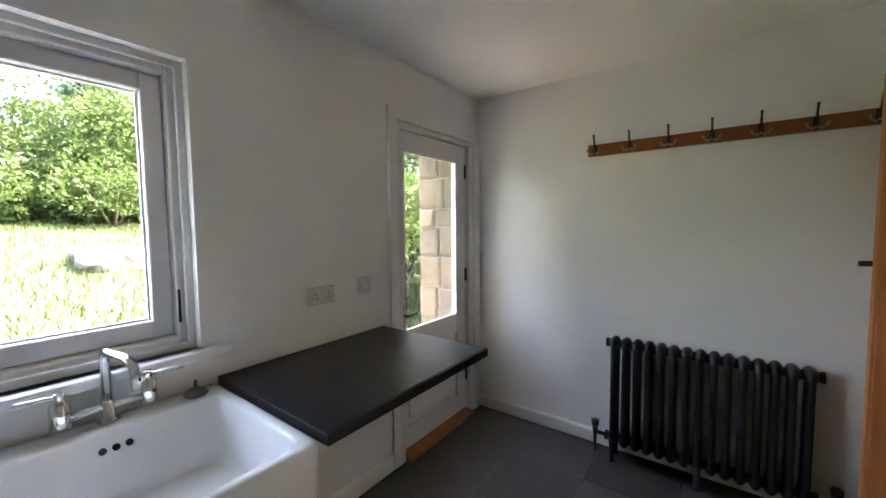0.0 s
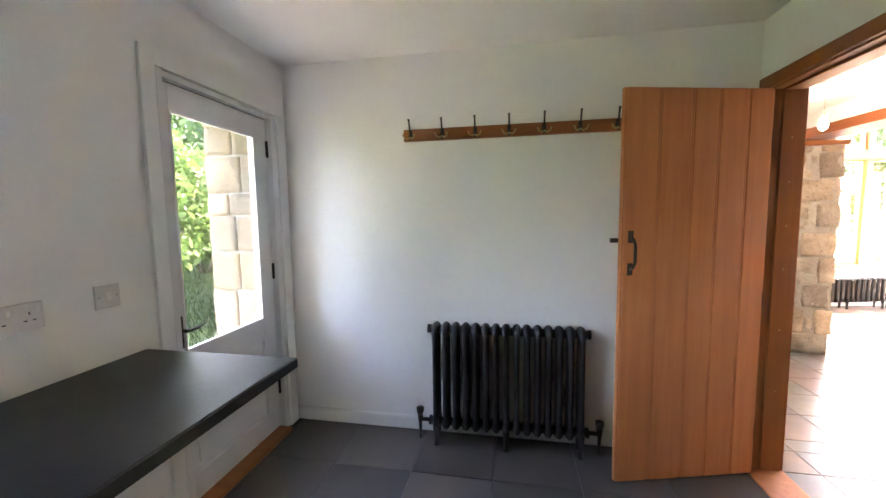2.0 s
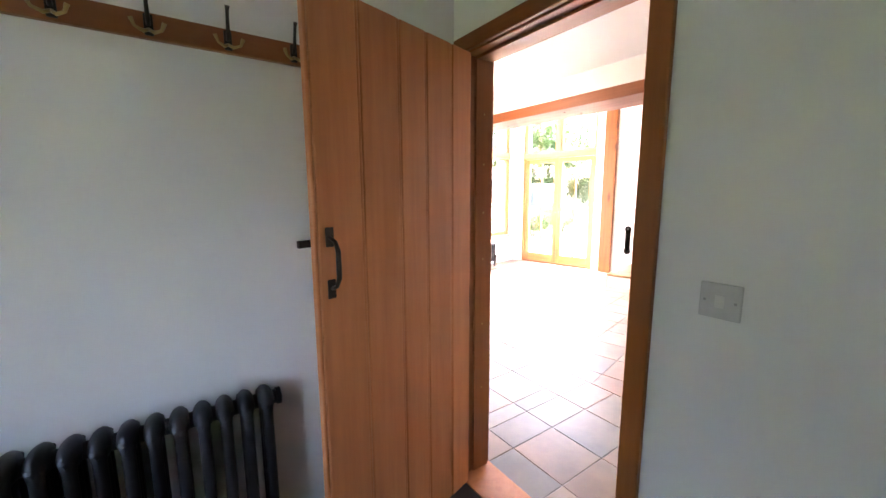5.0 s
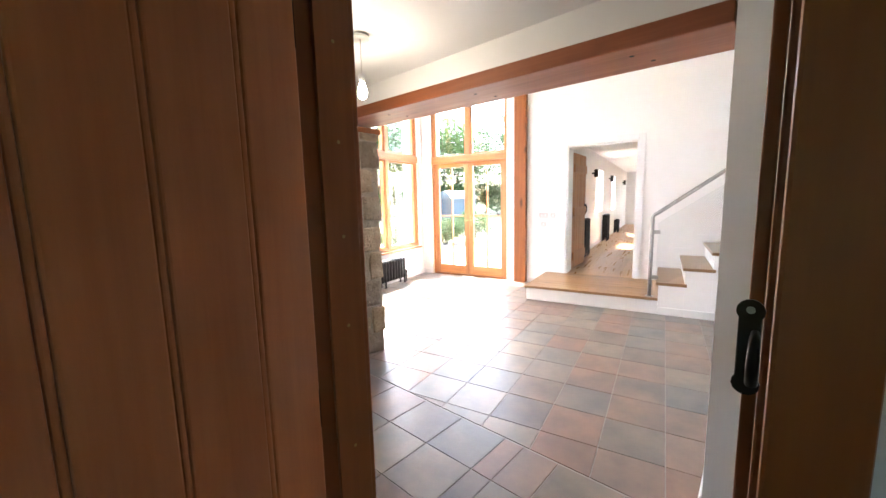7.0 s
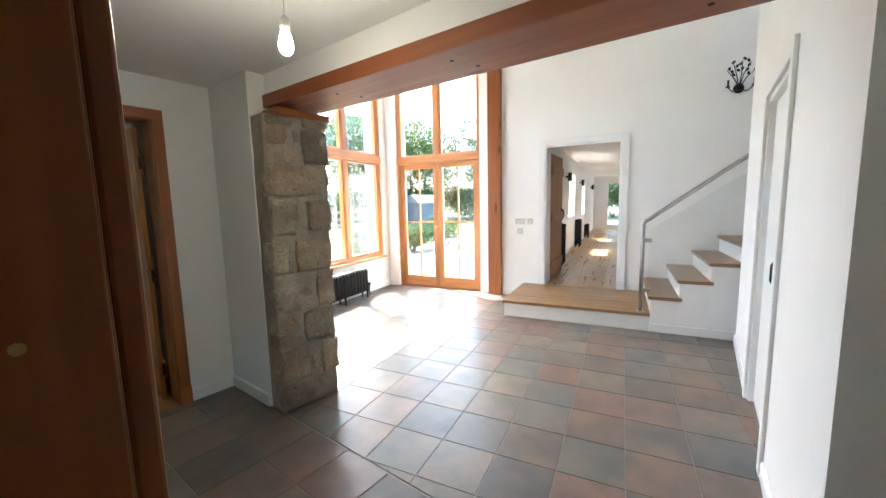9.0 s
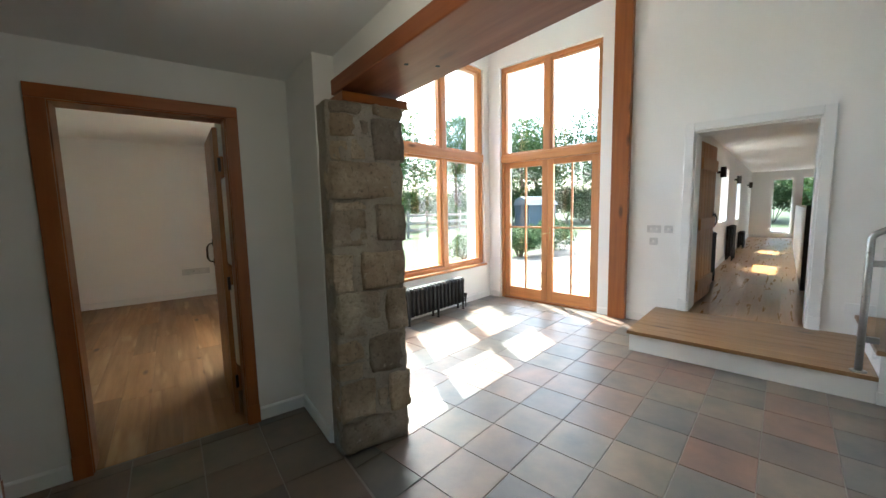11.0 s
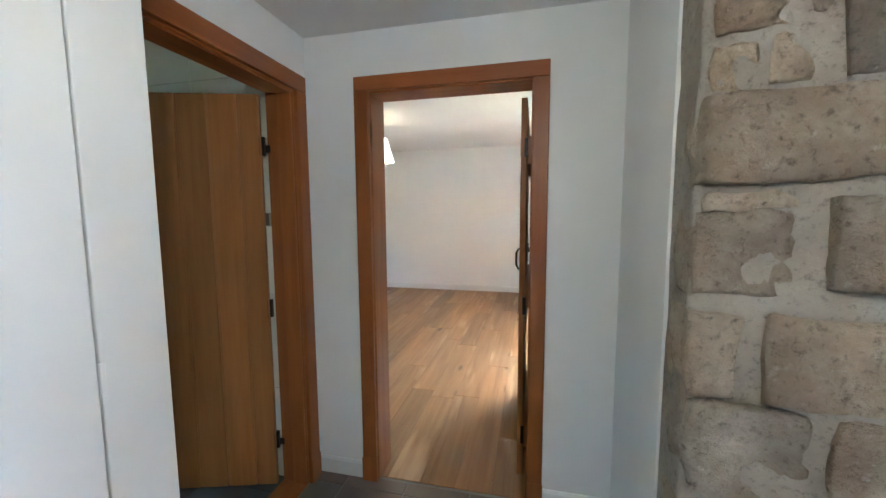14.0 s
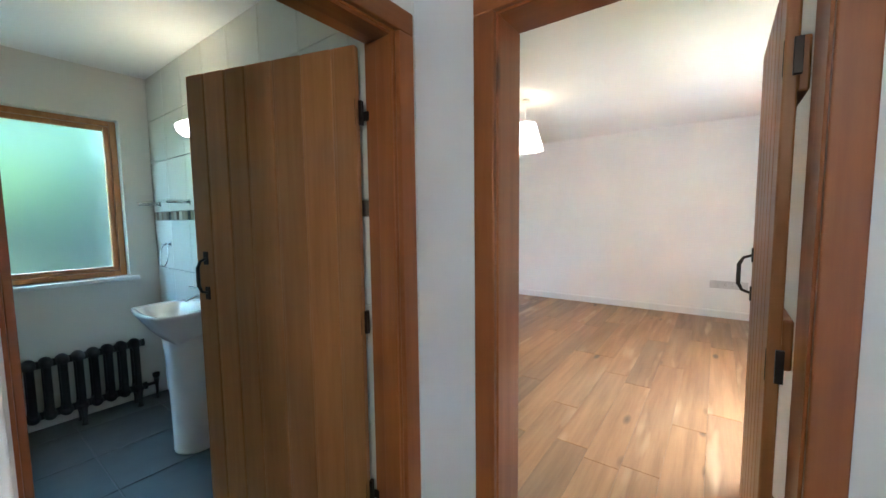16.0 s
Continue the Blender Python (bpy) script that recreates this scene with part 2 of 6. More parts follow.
# utility room
wall("wall_utility_west", (-1.2, -1.3), (-1.2, 3.05), 0.5, -0.3, UC, [(1.10, 2.255, 0.99, 2.015), (3.285, 4.105, 0, 2.04)])
wall("wall_utility_north", (-1.2, 2.905), (1.545, 2.905), 0.13, 0, UC)
wall("wall_utility_east", (1.69, -1.3), (1.69, 3.035), 0.145, 0, UC, [(3.282, 4.143, 0, 2.035)])
wall("wall_utility_south", (1.68, -1.3), (-1.7, -1.3), 0.13, 0, UC)
slab("ceiling_utility", [(-1.7, -1.43), (1.68, -1.43), (1.68, 3.035), (-1.7, 3.035)], UC, UC + 0.15, CEIL, label="smooth white painted ceiling", category="ceiling")
# passage
wall("wall_passage_west", (1.79, 2.98), (1.79, 4.412), 0.12, 0, LC)
wall("wall_bath_east", (1.48, 4.393), (1.48, 5.5), 0.14, 0, LC, [(0.0, 1.0195, 0, 2.035)])
wall("wall_alcove", (1.34, 4.412), (1.79, 4.412), -0.10, 0, LC)
wall("wall_room_south", (-0.6, 5.50), (3.5, 5.50), 0.15, 0, LC + 0.45, [(2.40, 3.22, 0, 2.034)])
wall("wall_pillar_return", (2.98, 5.50), (2.98, 4.93), 0.32, 0, HC)
wall("wall_passage_south", (3.08, 0.3), (1.70, 0.3), 0.13, 0, LC)
slab("ceiling_passage", [(1.70, 0.2), (3.2, 0.2), (3.2, 5.5), (1.34, 5.5), (1.34, 2.985), (1.70, 2.985)], LC, 2.48, CEIL, label="low white painted ceiling of the passage", category="ceiling")
# wall above the beam, up to the tall hall's ceiling
wall("wall_over_beam", (3.10, 2.16), (3.10, 5.0), -0.30, 2.118, HC)
# hall
wall("wall_hall_south", (3.08, 2.16), (6.22, 2.275), -0.30, 0, HC, [(1.05, 1.90, 0, 2.04)])
wall("wall_passage_east", (3.08, 0.3), (3.08, 2.16), -0.16, 0, LC)
wall("wall_hall_east", hall(0, 1.68), hall(0, -5.6), 0.34, 0, HC, [(0.20, 1.72, 0, 3.50), (2.72, 3.705, 0.19, 2.195)])
wall("wall_hall_north", hall(-3.75, 1.68), hall(0.34, 1.68), 0.34, 0, HC, [(0.91, 3.61, 0.55, 3.50)])
wall("wall_hall_northwest", (3.30, 5.35), (3.30, 6.75), 0.3, 0, HC)
wall("wall_stair_side", hall(-1.09, -3.2), hall(-1.09, -5.6), -0.12, 0, HC)
wall("wall_stair_end", hall(0, -5.6), hall(-1.2, -5.6), 0.15, 0, HC)
slab("ceiling_hall", [(2.9, 1.8), hall(0.36, -5.7), hall(0.36, 2.0), (2.9, 6.9)], HC, HC + 0.15, CEIL, label="high white painted hall ceiling", category="ceiling")
# eave out of view, added to cut the doors' sun to a narrow streak
slab("roof_eave", [hall(0.30, -1.0), hall(0.86, -1.0), hall(0.86, 2.1), hall(0.30, 2.1)], 3.72, 3.84, GLOSSW, label="unseen eave added to shade the upper part of the glazed doors", category="eave")

# doors' thresholds and ground floors
FLOORU = paint("grey_slate_bed", (0.10, 0.10, 0.105), 0.6)
GROUT = paint("cement_grout", (0.27, 0.25, 0.225), 0.85, 0.3, 0.12, 9)
slab("floor_utility", [(-1.52, -1.43), (1.60, -1.43), (1.60, 3.0), (-1.52, 3.0)], -0.12, -0.004, FLOORU, label="dark grey tile bed of the utility floor", category="floor")
slab("floor_hall", [(1.72, 0.2), (8.0, 0.2), hall(0.2, 1.8), (2.9, 6.9), (2.9, 5.58), (1.40, 5.58), (1.40, 2.98), (1.72, 2.98)], -0.12, -0.004, GROUT, label="grouted bed of the hall floor", category="floor")
slab("floor_bath", [(-1.4, 2.98), (1.40, 2.98), (1.40, 5.6), (-1.4, 5.6)], -0.12, -0.004, FLOORU, label="blue-grey tile bed of the bathroom floor", category="floor")
slab("floor_room", [(-2.2, 5.58), (3.6, 5.58), (3.6, 10.7), (-2.2, 10.7)], -0.12, -0.004, OAKFLOOR, label="bed under the oak boards", category="floor")

# bathroom
BTILE = paint("cream_bath_wall", (0.72, 0.69, 0.62), 0.45, 0.05, 0.05)
wall("wall_bath_west", (-1.10, 2.98), (-1.10, 5.6), 0.3, 0, 2.48, [(0.80, 2.245, 0.95, 2.08)], BTILE)
slab("ceiling_bath", [(-1.4, 2.985), (1.34, 2.985), (1.34, 5.5), (-1.4, 5.5)], 2.42, 2.48, CEIL, label="white painted bathroom ceiling", category="ceiling")
# room beyond
RC = 2.56
wall("wall_room_north", (-2.2, 10.42), (3.6, 10.42), 0.15, 0, RC)
# the west wall's opening is unseen, added to let daylight in
wall("wall_room_west", (-2.2, 5.5), (-2.2, 10.57), 0.15, 0, RC, [(2.0, 3.6, 0.9, 2.1)])
wall("wall_room_east", (3.42, 10.57), (3.42, 5.65), 0.18, 0, RC, [(2.0, 3.4, 0.4, 2.1)])
wall("wall_room_south_west", (-2.2, 5.5), (-0.6, 5.5), 0.15, 0, RC)
slab("ceiling_room", [(-2.35, 5.65), (3.6, 5.65), (3.6, 10.57), (-2.35, 10.57)], RC, RC + 0.1, CEIL, label="white painted ceiling of the empty room", category="ceiling")
# corridor beyond the hall, in the hall frame
CL = 12.2
wall("wall_corridor_north", hall(0.34, -0.90), hall(CL, -0.90), 0.3, 0, 2.46, [(3.5, 4.7, 1.05, 2.1), (6.7, 7.6, 1.0, 2.1)])
wall("wall_corridor_south", hall(CL, -4.0), hall(0.34, -4.0), 0.3, 0, 2.46)
wall("wall_corridor_end", hall(CL, -0.5), hall(CL, -4.2), 0.3, 0, 2.46, [(0.95, 1.50, 0.35, 2.2), (1.72, 2.6, 0.9, 2.2)])
slab("ceiling_corridor", [hall(0.34, -4.2), hall(CL + 0.3, -4.2), hall(CL + 0.3, -0.5), hall(0.34, -0.5)], 2.46, 2.56, CEIL, label="white painted corridor ceiling", category="ceiling")
slab("floor_corridor", [hall(0.03, -4.2), hall(CL + 0.3, -4.2), hall(CL + 0.3, -0.5), hall(0.03, -0.5)], 0.0, 0.195, OAKFLOOR, label="bed under the corridor boards", category="floor")


# ---- kinds of things ----
def door_casing(name, m, w, h, depth, cw, label, mat=FIR, mat_h=FIR_X, sides=(1, 1), ct=0.022, cl=None, stop=0.0, screws=False, plinth=False):
    """A door lining with architraves; the opening is w wide, in local x from 0, through depth on +y."""
    t = thing(name, m, label, "door frame")
    lt = 0.035
    cl = cw if cl is None else cl
    part("jamb", boxes((-lt, -0.004, 0, 0, depth + 0.004, h), bev=0.003), mat, t)
    part("jamb", boxes((w, -0.004, 0, w + lt, depth + 0.004, h), bev=0.003), mat, t)
    part("head", boxes((-lt, -0.004, h, w + lt, depth + 0.004, h + lt), bev=0.003), mat_h, t)
    if stop:        # door stops planted on the lining, leaving a rebate for the door
        part("door_stop", boxes((0.0, 0.0, 0, 0.012, stop, h), bev=0.002), mat, t)
        part("door_stop", boxes((w - 0.012, 0.0, 0, w, stop, h), bev=0.002), mat, t)
        part("door_stop", boxes((0.012, 0.0, h - 0.012, w - 0.012, stop, h), bev=0.002), mat_h, t)
    if screws:
        for z in (0.45, 0.78, 1.10, 1.32, 1.54, 1.76):
            bm = bmesh.new()
            tube(bm, [(w - 0.0118, stop * 0.5, z), (w - 0.0132, stop * 0.5, z)], 0.0042, 10)
            tube(bm, [(w - 0.0130, stop * 0.5, z), (w - 0.0136, stop * 0.5, z)], 0.0016, 6)
            part("screw", bm, BRASS, t, "small brass screw head")
    if plinth:
        if cl > 0.02:
            part("plinth_block", boxes((-cl - 0.003, -ct - 0.008, 0, -0.004, -ct - 0.0045, 0.13), bev=0.0015), mat, t)
        part("plinth_block", boxes((w + 0.004, -ct - 0.008, 0, w + cw + 0.003, -ct - 0.0045, 0.13), bev=0.0015), mat, t)
    for s, (y0, y1) in zip(sides, ((-ct - 0.004, -0.0045), (depth + 0.0045, depth + 0.004 + ct))):
        if not s:
            continue
        if cl > 0.02:
            part("architrave", boxes((-cl, y0, 0, -0.006, y1, h + 0.006), bev=0.004), mat, t)
        part("architrave", boxes((w + 0.006, y0, 0, w + cw, y1, h + 0.006), bev=0.004), mat, t)
        part("architrave", boxes((-cl, y0, h + 0.0065, w + cw, y1, h + cw), bev=0.004), mat_h, t)
    return t


def pull_handle(bm, x, y, z, s=1, h=0.16, out=0.045):
    """A wrought D handle on a face at y, standing out to s."""
    pts = [(x, y, z - h / 2), (x, y + s * out * 0.7, z - h / 2 + 0.012), (x, y + s * out, z - h / 4), (x, y + s * out, z + h / 4), (x, y + s * out * 0.7, z + h / 2 - 0.012), (x, y, z + h / 2)]
    tube(bm, pts, [0.006, 0.006, 0.008, 0.008, 0.006, 0.006], 8)
    for dz in (-h / 2, h / 2):
        box(bm, x - 0.014, min(y, y + s * 0.006), z + dz - 0.03, x + 0.014, max(y, y + s * 0.006), z + dz + 0.03, 0.003)


def ledged_door(name, m, w, h, boards, label, mat, handle_x, hz=1.2, thick=0.03, latch=True, straps=False):
    """A boarded door hung at local x=0: boards with V joints, the plain face on +y, ledges behind on -y."""
    t = thing(name, m, label, "door")
    rnd = random.Random(boards * 7 + int(w * 1000))
    cuts = [0.0]
    for i in range(boards):
        cuts.append(cuts[-1] + rnd.uniform(0.8, 1.2))
    cuts = [c * w / cuts[-1] for c in cuts]
    for a, b in zip(cuts, cuts[1:]):
        part("board", boxes((a + 0.0006, 0, 0.008, b - 0.0125, thick, h), (b - 0.0122, 0.001, 0.008, b - 0.0006, thick - 0.003, h), bev=0.0045), mat, t)
    for z in (0.22, h / 2, h - 0.25):
        part("ledge", boxes((0.03, -0.026, z - 0.07, w - 0.03, -0.0005, z + 0.07), bev=0.006), mat, t)
    for s, y in ((1, thick + 0.0005), (-1, -0.0005)):
        bm = bmesh.new()
        pull_handle(bm, handle_x, y, hz, s)
        part("handle", bm, BRONZE, t, "black wrought-iron pull handle")
    if latch:
        bm = boxes((w - 0.09, -0.018, hz + 0.05, w + 0.032, -0.004, hz + 0.072), (w - 0.06, -0.026, hz + 0.03, w - 0.03, -0.016, hz + 0.09), bev=0.002)
        part("latch", bm, BRONZE, t, "black iron thumb latch bar")
    for z in (0.24, h / 2 - 0.05, h - 0.24):
        bm = boxes((-0.012, -0.006, z - 0.045, 0.003, 0.012, z + 0.045), (0.003, thick, z - 0.045, 0.004, thick + 0.0015, z + 0.045), bev=0.001)
        part("hinge", bm, BRONZE, t, "black iron butt hinge")
    for z in (0.22, h - 0.25) if straps else ():
        bm = boxes((-0.055, -0.012, z - 0.018, 0.03, -0.0065, z + 0.018), bev=0.002)
        part("hinge_strap", bm, BRONZE, t, "black iron hinge strap")
    return t


def column_radiator(name, m, n, pitch, h, depth, cols, label, valves=True, legs=0.09):
    """A cast-iron radiator of n sections along local x; its back lies on y=0, its front on -depth."""
    t = thing(name, m, label, "radiator")
    me = None
    for i in range(n):
        x = (i + 0.5) * pitch
        if me is None:
            bm = bmesh.new()
            cw = depth / cols
            for c in range(cols):
                y = -cw * (c + 0.5)
                tube(bm, [(0, y, legs + 0.03), (0, y, legs + 0.08), (0, y, h - 0.07), (0, y, h - 0.03)], [pitch * 0.36, pitch * 0.27, pitch * 0.27, pitch * 0.36], 10)
            for z in (legs + 0.035, h - 0.04):
                r = bmesh.ops.create_uvsphere(bm, u_segments=12, v_segments=8, radius=1.0)
                bmesh.ops.transform(bm, matrix=Matrix.Translation((0, -depth / 2, z)) @ Matrix.Diagonal((pitch * 0.48, depth * 0.5, 0.038, 1)), verts=r["verts"])
            for f in bm.faces:
                f.smooth = True
            s = part("section", bm, IRON, t)
            me = s.data
        else:
            s = new("section", me)
            s.parent = t
        s.location = (x, 0, 0)
    for z in (legs + 0.035, h - 0.045):
        bm = bmesh.new()
        tube(bm, [(-0.012, -depth / 2, z), (n * pitch + 0.012, -depth / 2, z)], 0.024, 12)
        for x in (-0.02, n * pitch + 0.005):
            tube(bm, [(x, -depth / 2, z), (x + 0.015, -depth / 2, z)], 0.030, 6)
        part("manifold", bm, IRON, t)
    for x in (pitch * 0.5, n * pitch / 2, (n - 0.5) * pitch):
        for y in (-depth * 0.15, -depth * 0.85):
            bm = bmesh.new()
            tube(bm, [(x, y, 0.0), (x, y, 0.018), (x, y, legs * 0.6), (x, y, legs + 0.03)], [0.020, 0.013, 0.014, 0.020], 8)
            part("leg", bm, IRON, t)
    if valves:
        for sx, x0 in ((-1, -0.02), (1, n * pitch + 0.02)):
            bm = bmesh.new()
            y, z = -depth / 2, legs + 0.035
            tube(bm, [(x0, y, z), (x0 + sx * 0.06, y, z)], 0.012, 8)
            tube(bm, [(x0 + sx * 0.06, y, 0.0), (x0 + sx * 0.06, y, z - 0.03), (x0 + sx * 0.06, y, z + 0.03)], [0.008, 0.010, 0.018], 8)
            tube(bm, [(x0 + sx * 0.06, y, z + 0.03), (x0 + sx * 0.06, y, z + 0.045), (x0 + sx * 0.06, y, z + 0.075), (x0 + sx * 0.06, y, z + 0.08)], [0.010, 0.022, 0.024, 0.010], 10)
            part("valve", bm, BRONZE, t, "dark bronze radiator valve on its pipe")
    return t


def pane(bm_box, parent, mat=None):
    p = part("pane", boxes(bm_box), mat or GLASS, parent, "clear glass")
    p.visible_shadow = False
    return p


# ---- utility door, bathroom door, room door ----
door_casing("door_frame", pose(1.68, 2.026, 0, 0, 0, 90), 0.781, 2.0, 0.135, 0.068, "varnished reddish fir door frame of the utility room", stop=0.092, screws=True)
ledged_door("plank_door", pose(1.519, 2.786, 0, 0, 0, 180 + 14.5), 0.759, 1.99, 5, "reddish varnished boarded fir door standing open", OAKDOOR, 0.712)
door_casing("door_frame", pose(1.48, 4.436, 0, 0, 0, 90), 0.942, 2.0, 0.14, 0.085, "varnished reddish fir door frame of the bathroom", cl=0.0062, sides=(1, 0), stop=0.075, plinth=True)
ledged_door("plank_door", pose(1.322, 5.362, 0, 0, 0, 180 + 17), 0.865, 1.985, 7, "oak boarded bathroom door standing open inwards", OAKDOOR2, 0.80, 1.10, straps=True)
door_casing("door_frame", pose(1.835, 5.50, 0, 0, 0, 0), 0.762, 1.998, 0.15, 0.075, "varnished reddish fir door frame of the empty room", cl=0.082, plinth=True)
ledged_door("plank_door", pose(2.577, 5.685, 0, 0, 0, 89.5), 0.74, 1.98, 6, "oak boarded door swung open into the empty room", OAKDOOR2, 0.68, 1.10)

# ---- radiators ----
column_radiator("column_radiator", pose(-0.215, 2.875, 0), 15, 0.0603, 0.755, 0.14, 3, "black cast-iron column radiator below the coat rack")
column_radiator("column_radiator", MH @ pose(-1.99, 1.61, 0), 15, 0.0735, 0.46, 0.14, 3, "low black cast-iron radiator below the tall window")
column_radiator("column_radiator", pose(-1.06, 4.55, 0, 0, 0, 90), 9, 0.075, 0.50, 0.14, 2, "low black cast-iron radiator below the frosted window")

# ---- beam, post and pillar ----
bm = bmesh.new()
box(bm, 3.078, 2.165, 2.055, 3.43, 4.93, 2.138, 0.006)
for v in bm.verts:      # the beam sags a little towards the stair side
    v.co.z += (v.co.y - 3.5) * 0.0135
beam = obj("ceiling_beam", bm, FIR_H, label="heavy reddish fir beam across the hall ceiling edge", category="beam")
# black discs on the underside, drawn for the shaded insides of bolt holes
for y in (4.28, 3.45, 2.55):
    for x, dy in ((3.19, 0.0), (3.32, -0.06)):
        zb = 2.055 + (y + dy - 3.5) * 0.0135
        plug = tube(bmesh.new(), [(x, y + dy, zb + 0.004), (x, y + dy, zb - 0.0015)], 0.011, 12)
        part("bolt_plug", plug, BLACKGAP, beam, "black disc drawn as a dark bolt hole")
obj("beam_pad", boxes((3.07, 4.74, 2.005, 3.47, 5.0, 2.054), bev=0.004), FIR_X, label="reddish timber pad on the stone pillar", category="beam pad")
obj("timber_post", boxes((-0.085, -0.40, 0, 0.02, -0.20, HC - 0.002), bev=0.008), FIR, m=MH, label="reddish fir post rising beside the glazed doors", category="post")

# ---- more materials ----
def stone_mat(name, a, b, c, scale=3.0, relief=0.9):
    """Rough stone: each piece has its own tone, with veins, pits and pale crusts."""
    m = Mat(name)
    v = m.coords(rand=True)
    col = m.ramp(m.noise(v, scale, 10, 0.7), [(0.32, a), (0.5, b), (0.66, c)])
    oi = m.node("ShaderNodeObjectInfo")
    col = m.mix(1.0, col, m.ramp(oi.outputs["Random"], [(0.0, (0.66, 0.64, 0.62)), (0.35, (0.95, 0.93, 0.90)), (0.7, (1.1, 0.98, 0.84)), (1.0, (1.2, 1.14, 1.05))]), "MULTIPLY")
    pits = m.noise(v, scale * 14, 6, 0.7)
    col = m.mix(m.ramp(pits, [(0.30, (0.75, 0.75, 0.75)), (0.46, (0, 0, 0))]), col, tuple(x * 0.45 for x in a))
    crust = m.noise(v, scale * 5, 8, 0.75)
    col = m.mix(m.ramp(crust, [(0.60, (0, 0, 0)), (0.70, (0.65, 0.65, 0.65))]), col, tuple(min(1, x * 1.25) for x in c))
    m.color(col)
    m.rough(0.92)
    h = m.node("ShaderNodeMath")
    h.operation = "ADD"
    m.link(m.noise(v, scale * 7, 10, 0.75), h.inputs[0])
    m.link(pits, h.inputs[1])
    m.bump(h.outputs[0], relief, 0.018)
    return m.m


def tile_mat(name, stops, r=0.35, mottle=0.5):
    """Glazed or slate tile: each tile takes its own colour, with cloudy mottling inside."""
    m = Mat(name)
    oi = m.node("ShaderNodeObjectInfo")
    base = m.ramp(oi.outputs["Random"], stops)
    v = m.coords(rand=True)
    cloud = m.noise(v, 3.4, 4, 0.55)
    tint = m.mix(m.ramp(cloud, [(0.28, (0, 0, 0)), (0.72, (1, 1, 1))]), (0.70, 0.75, 0.80), (1.32, 1.18, 1.04))
    m.color(m.mix(mottle, base, m.mix(1.0, base, tint, "MULTIPLY")))
    m.rough(m.span(m.noise(v, 9, 5), r - 0.08, r + 0.14))
    m.b.inputs["Specular IOR Level"].default_value = 0.34
    m.bump(m.noise(v, 18, 5), 0.12, 0.006)
    return m.m


STONE = stone_mat("rough_sandstone", (0.24, 0.195, 0.15), (0.38, 0.325, 0.26), (0.55, 0.50, 0.42))
MORTAR = stone_mat("lime_mortar", (0.27, 0.255, 0.23), (0.34, 0.325, 0.30), (0.41, 0.395, 0.37), 4.0, 0.5)
TANSTONE = stone_mat("tan_sandstone", (0.17, 0.125, 0.08), (0.26, 0.20, 0.135), (0.37, 0.31, 0.23))
TERRA = tile_mat("mixed_slate_tile", [(0.0, (0.171, 0.118, 0.098)), (0.16, (0.18, 0.139, 0.117)), (0.3, (0.137, 0.115, 0.102)), (0.44, (0.121, 0.121, 0.122)), (0.58, (0.144, 0.141, 0.132)), (0.72, (0.182, 0.161, 0.132)), (0.86, (0.146, 0.133, 0.119)), (1.0, (0.18, 0.133, 0.11))], 0.32, 1.0)
SLATE = tile_mat("charcoal_tile", [(0.0, (0.050, 0.047, 0.046)), (0.5, (0.064, 0.060, 0.058)), (1.0, (0.080, 0.075, 0.072))], 0.46)
BATHF = tile_mat("blue_grey_tile", [(0.0, (0.06, 0.068, 0.077)), (1.0, (0.085, 0.094, 0.10))], 0.4)
CREAM = tile_mat("cream_wall_tile", [(0.0, (0.72, 0.70, 0.64)), (1.0, (0.78, 0.76, 0.70))], 0.12, 0.12)
LAMINATE = paint("black_laminate", (0.013, 0.013, 0.0135), 0.44, 0.12, 0.2, 30)
CERAMIC = paint("white_glazed_ceramic", (0.82, 0.82, 0.81), 0.09, 0.0, 0.02)
PLATE = metal("satin_steel_plate", (0.66, 0.65, 0.64), 0.36, 0.2)
PLASTIC = paint("white_plastic", (0.72, 0.71, 0.69), 0.32, 0.0, 0.02)
GRAVEL = stone_mat("pale_gravel", (0.075, 0.073, 0.07), (0.11, 0.107, 0.103), (0.155, 0.15, 0.145), 22)
FLAG = stone_mat("pale_flagstone", (0.12, 0.11, 0.096), (0.175, 0.16, 0.142), (0.24, 0.225, 0.205), 4)
BARK = stone_mat("grey_bark", (0.06, 0.05, 0.04), (0.11, 0.09, 0.07), (0.17, 0.15, 0.12), 9)
SHEDP = paint("blue_grey_shed_paint", (0.085, 0.105, 0.12), 0.6, 0.2, 0.15, 3)
FENCEW = timber("weathered_fence_wood", (0.17, 0.14, 0.11), (0.30, 0.26, 0.21), 0.8)


def leaf_mat(name, dark, light):
    m = Mat(name)
    g = m.node("ShaderNodeNewGeometry")
    m.color(m.ramp(g.outputs["Random Per Island"], [(0.0, dark), (1.0, light)]))
    m.rough(0.75)
    m.b.inputs["Specular IOR Level"].default_value = 0.2
    m.b.inputs["Transmission Weight"].default_value = 0.0
    tl = m.node("ShaderNodeBsdfTranslucent")
    m.link(m.ramp(g.outputs["Random Per Island"], [(0.0, dark), (1.0, light)]), tl.inputs["Color"])
    mx = m.node("ShaderNodeMixShader")
    mx.inputs[0].default_value = 0.35
    m.link(m.b.outputs[0], mx.inputs[1])
    m.link(tl.outputs[0], mx.inputs[2])
    m.link(mx.outputs[0], m.nt.nodes["Material Output"].inputs["Surface"])
    return m.m


LEAF = leaf_mat("broad_leaf", (0.024, 0.046, 0.012), (0.050, 0.086, 0.021))
LEAFD = leaf_mat("dark_leaf", (0.02, 0.042, 0.015), (0.042, 0.076, 0.024))
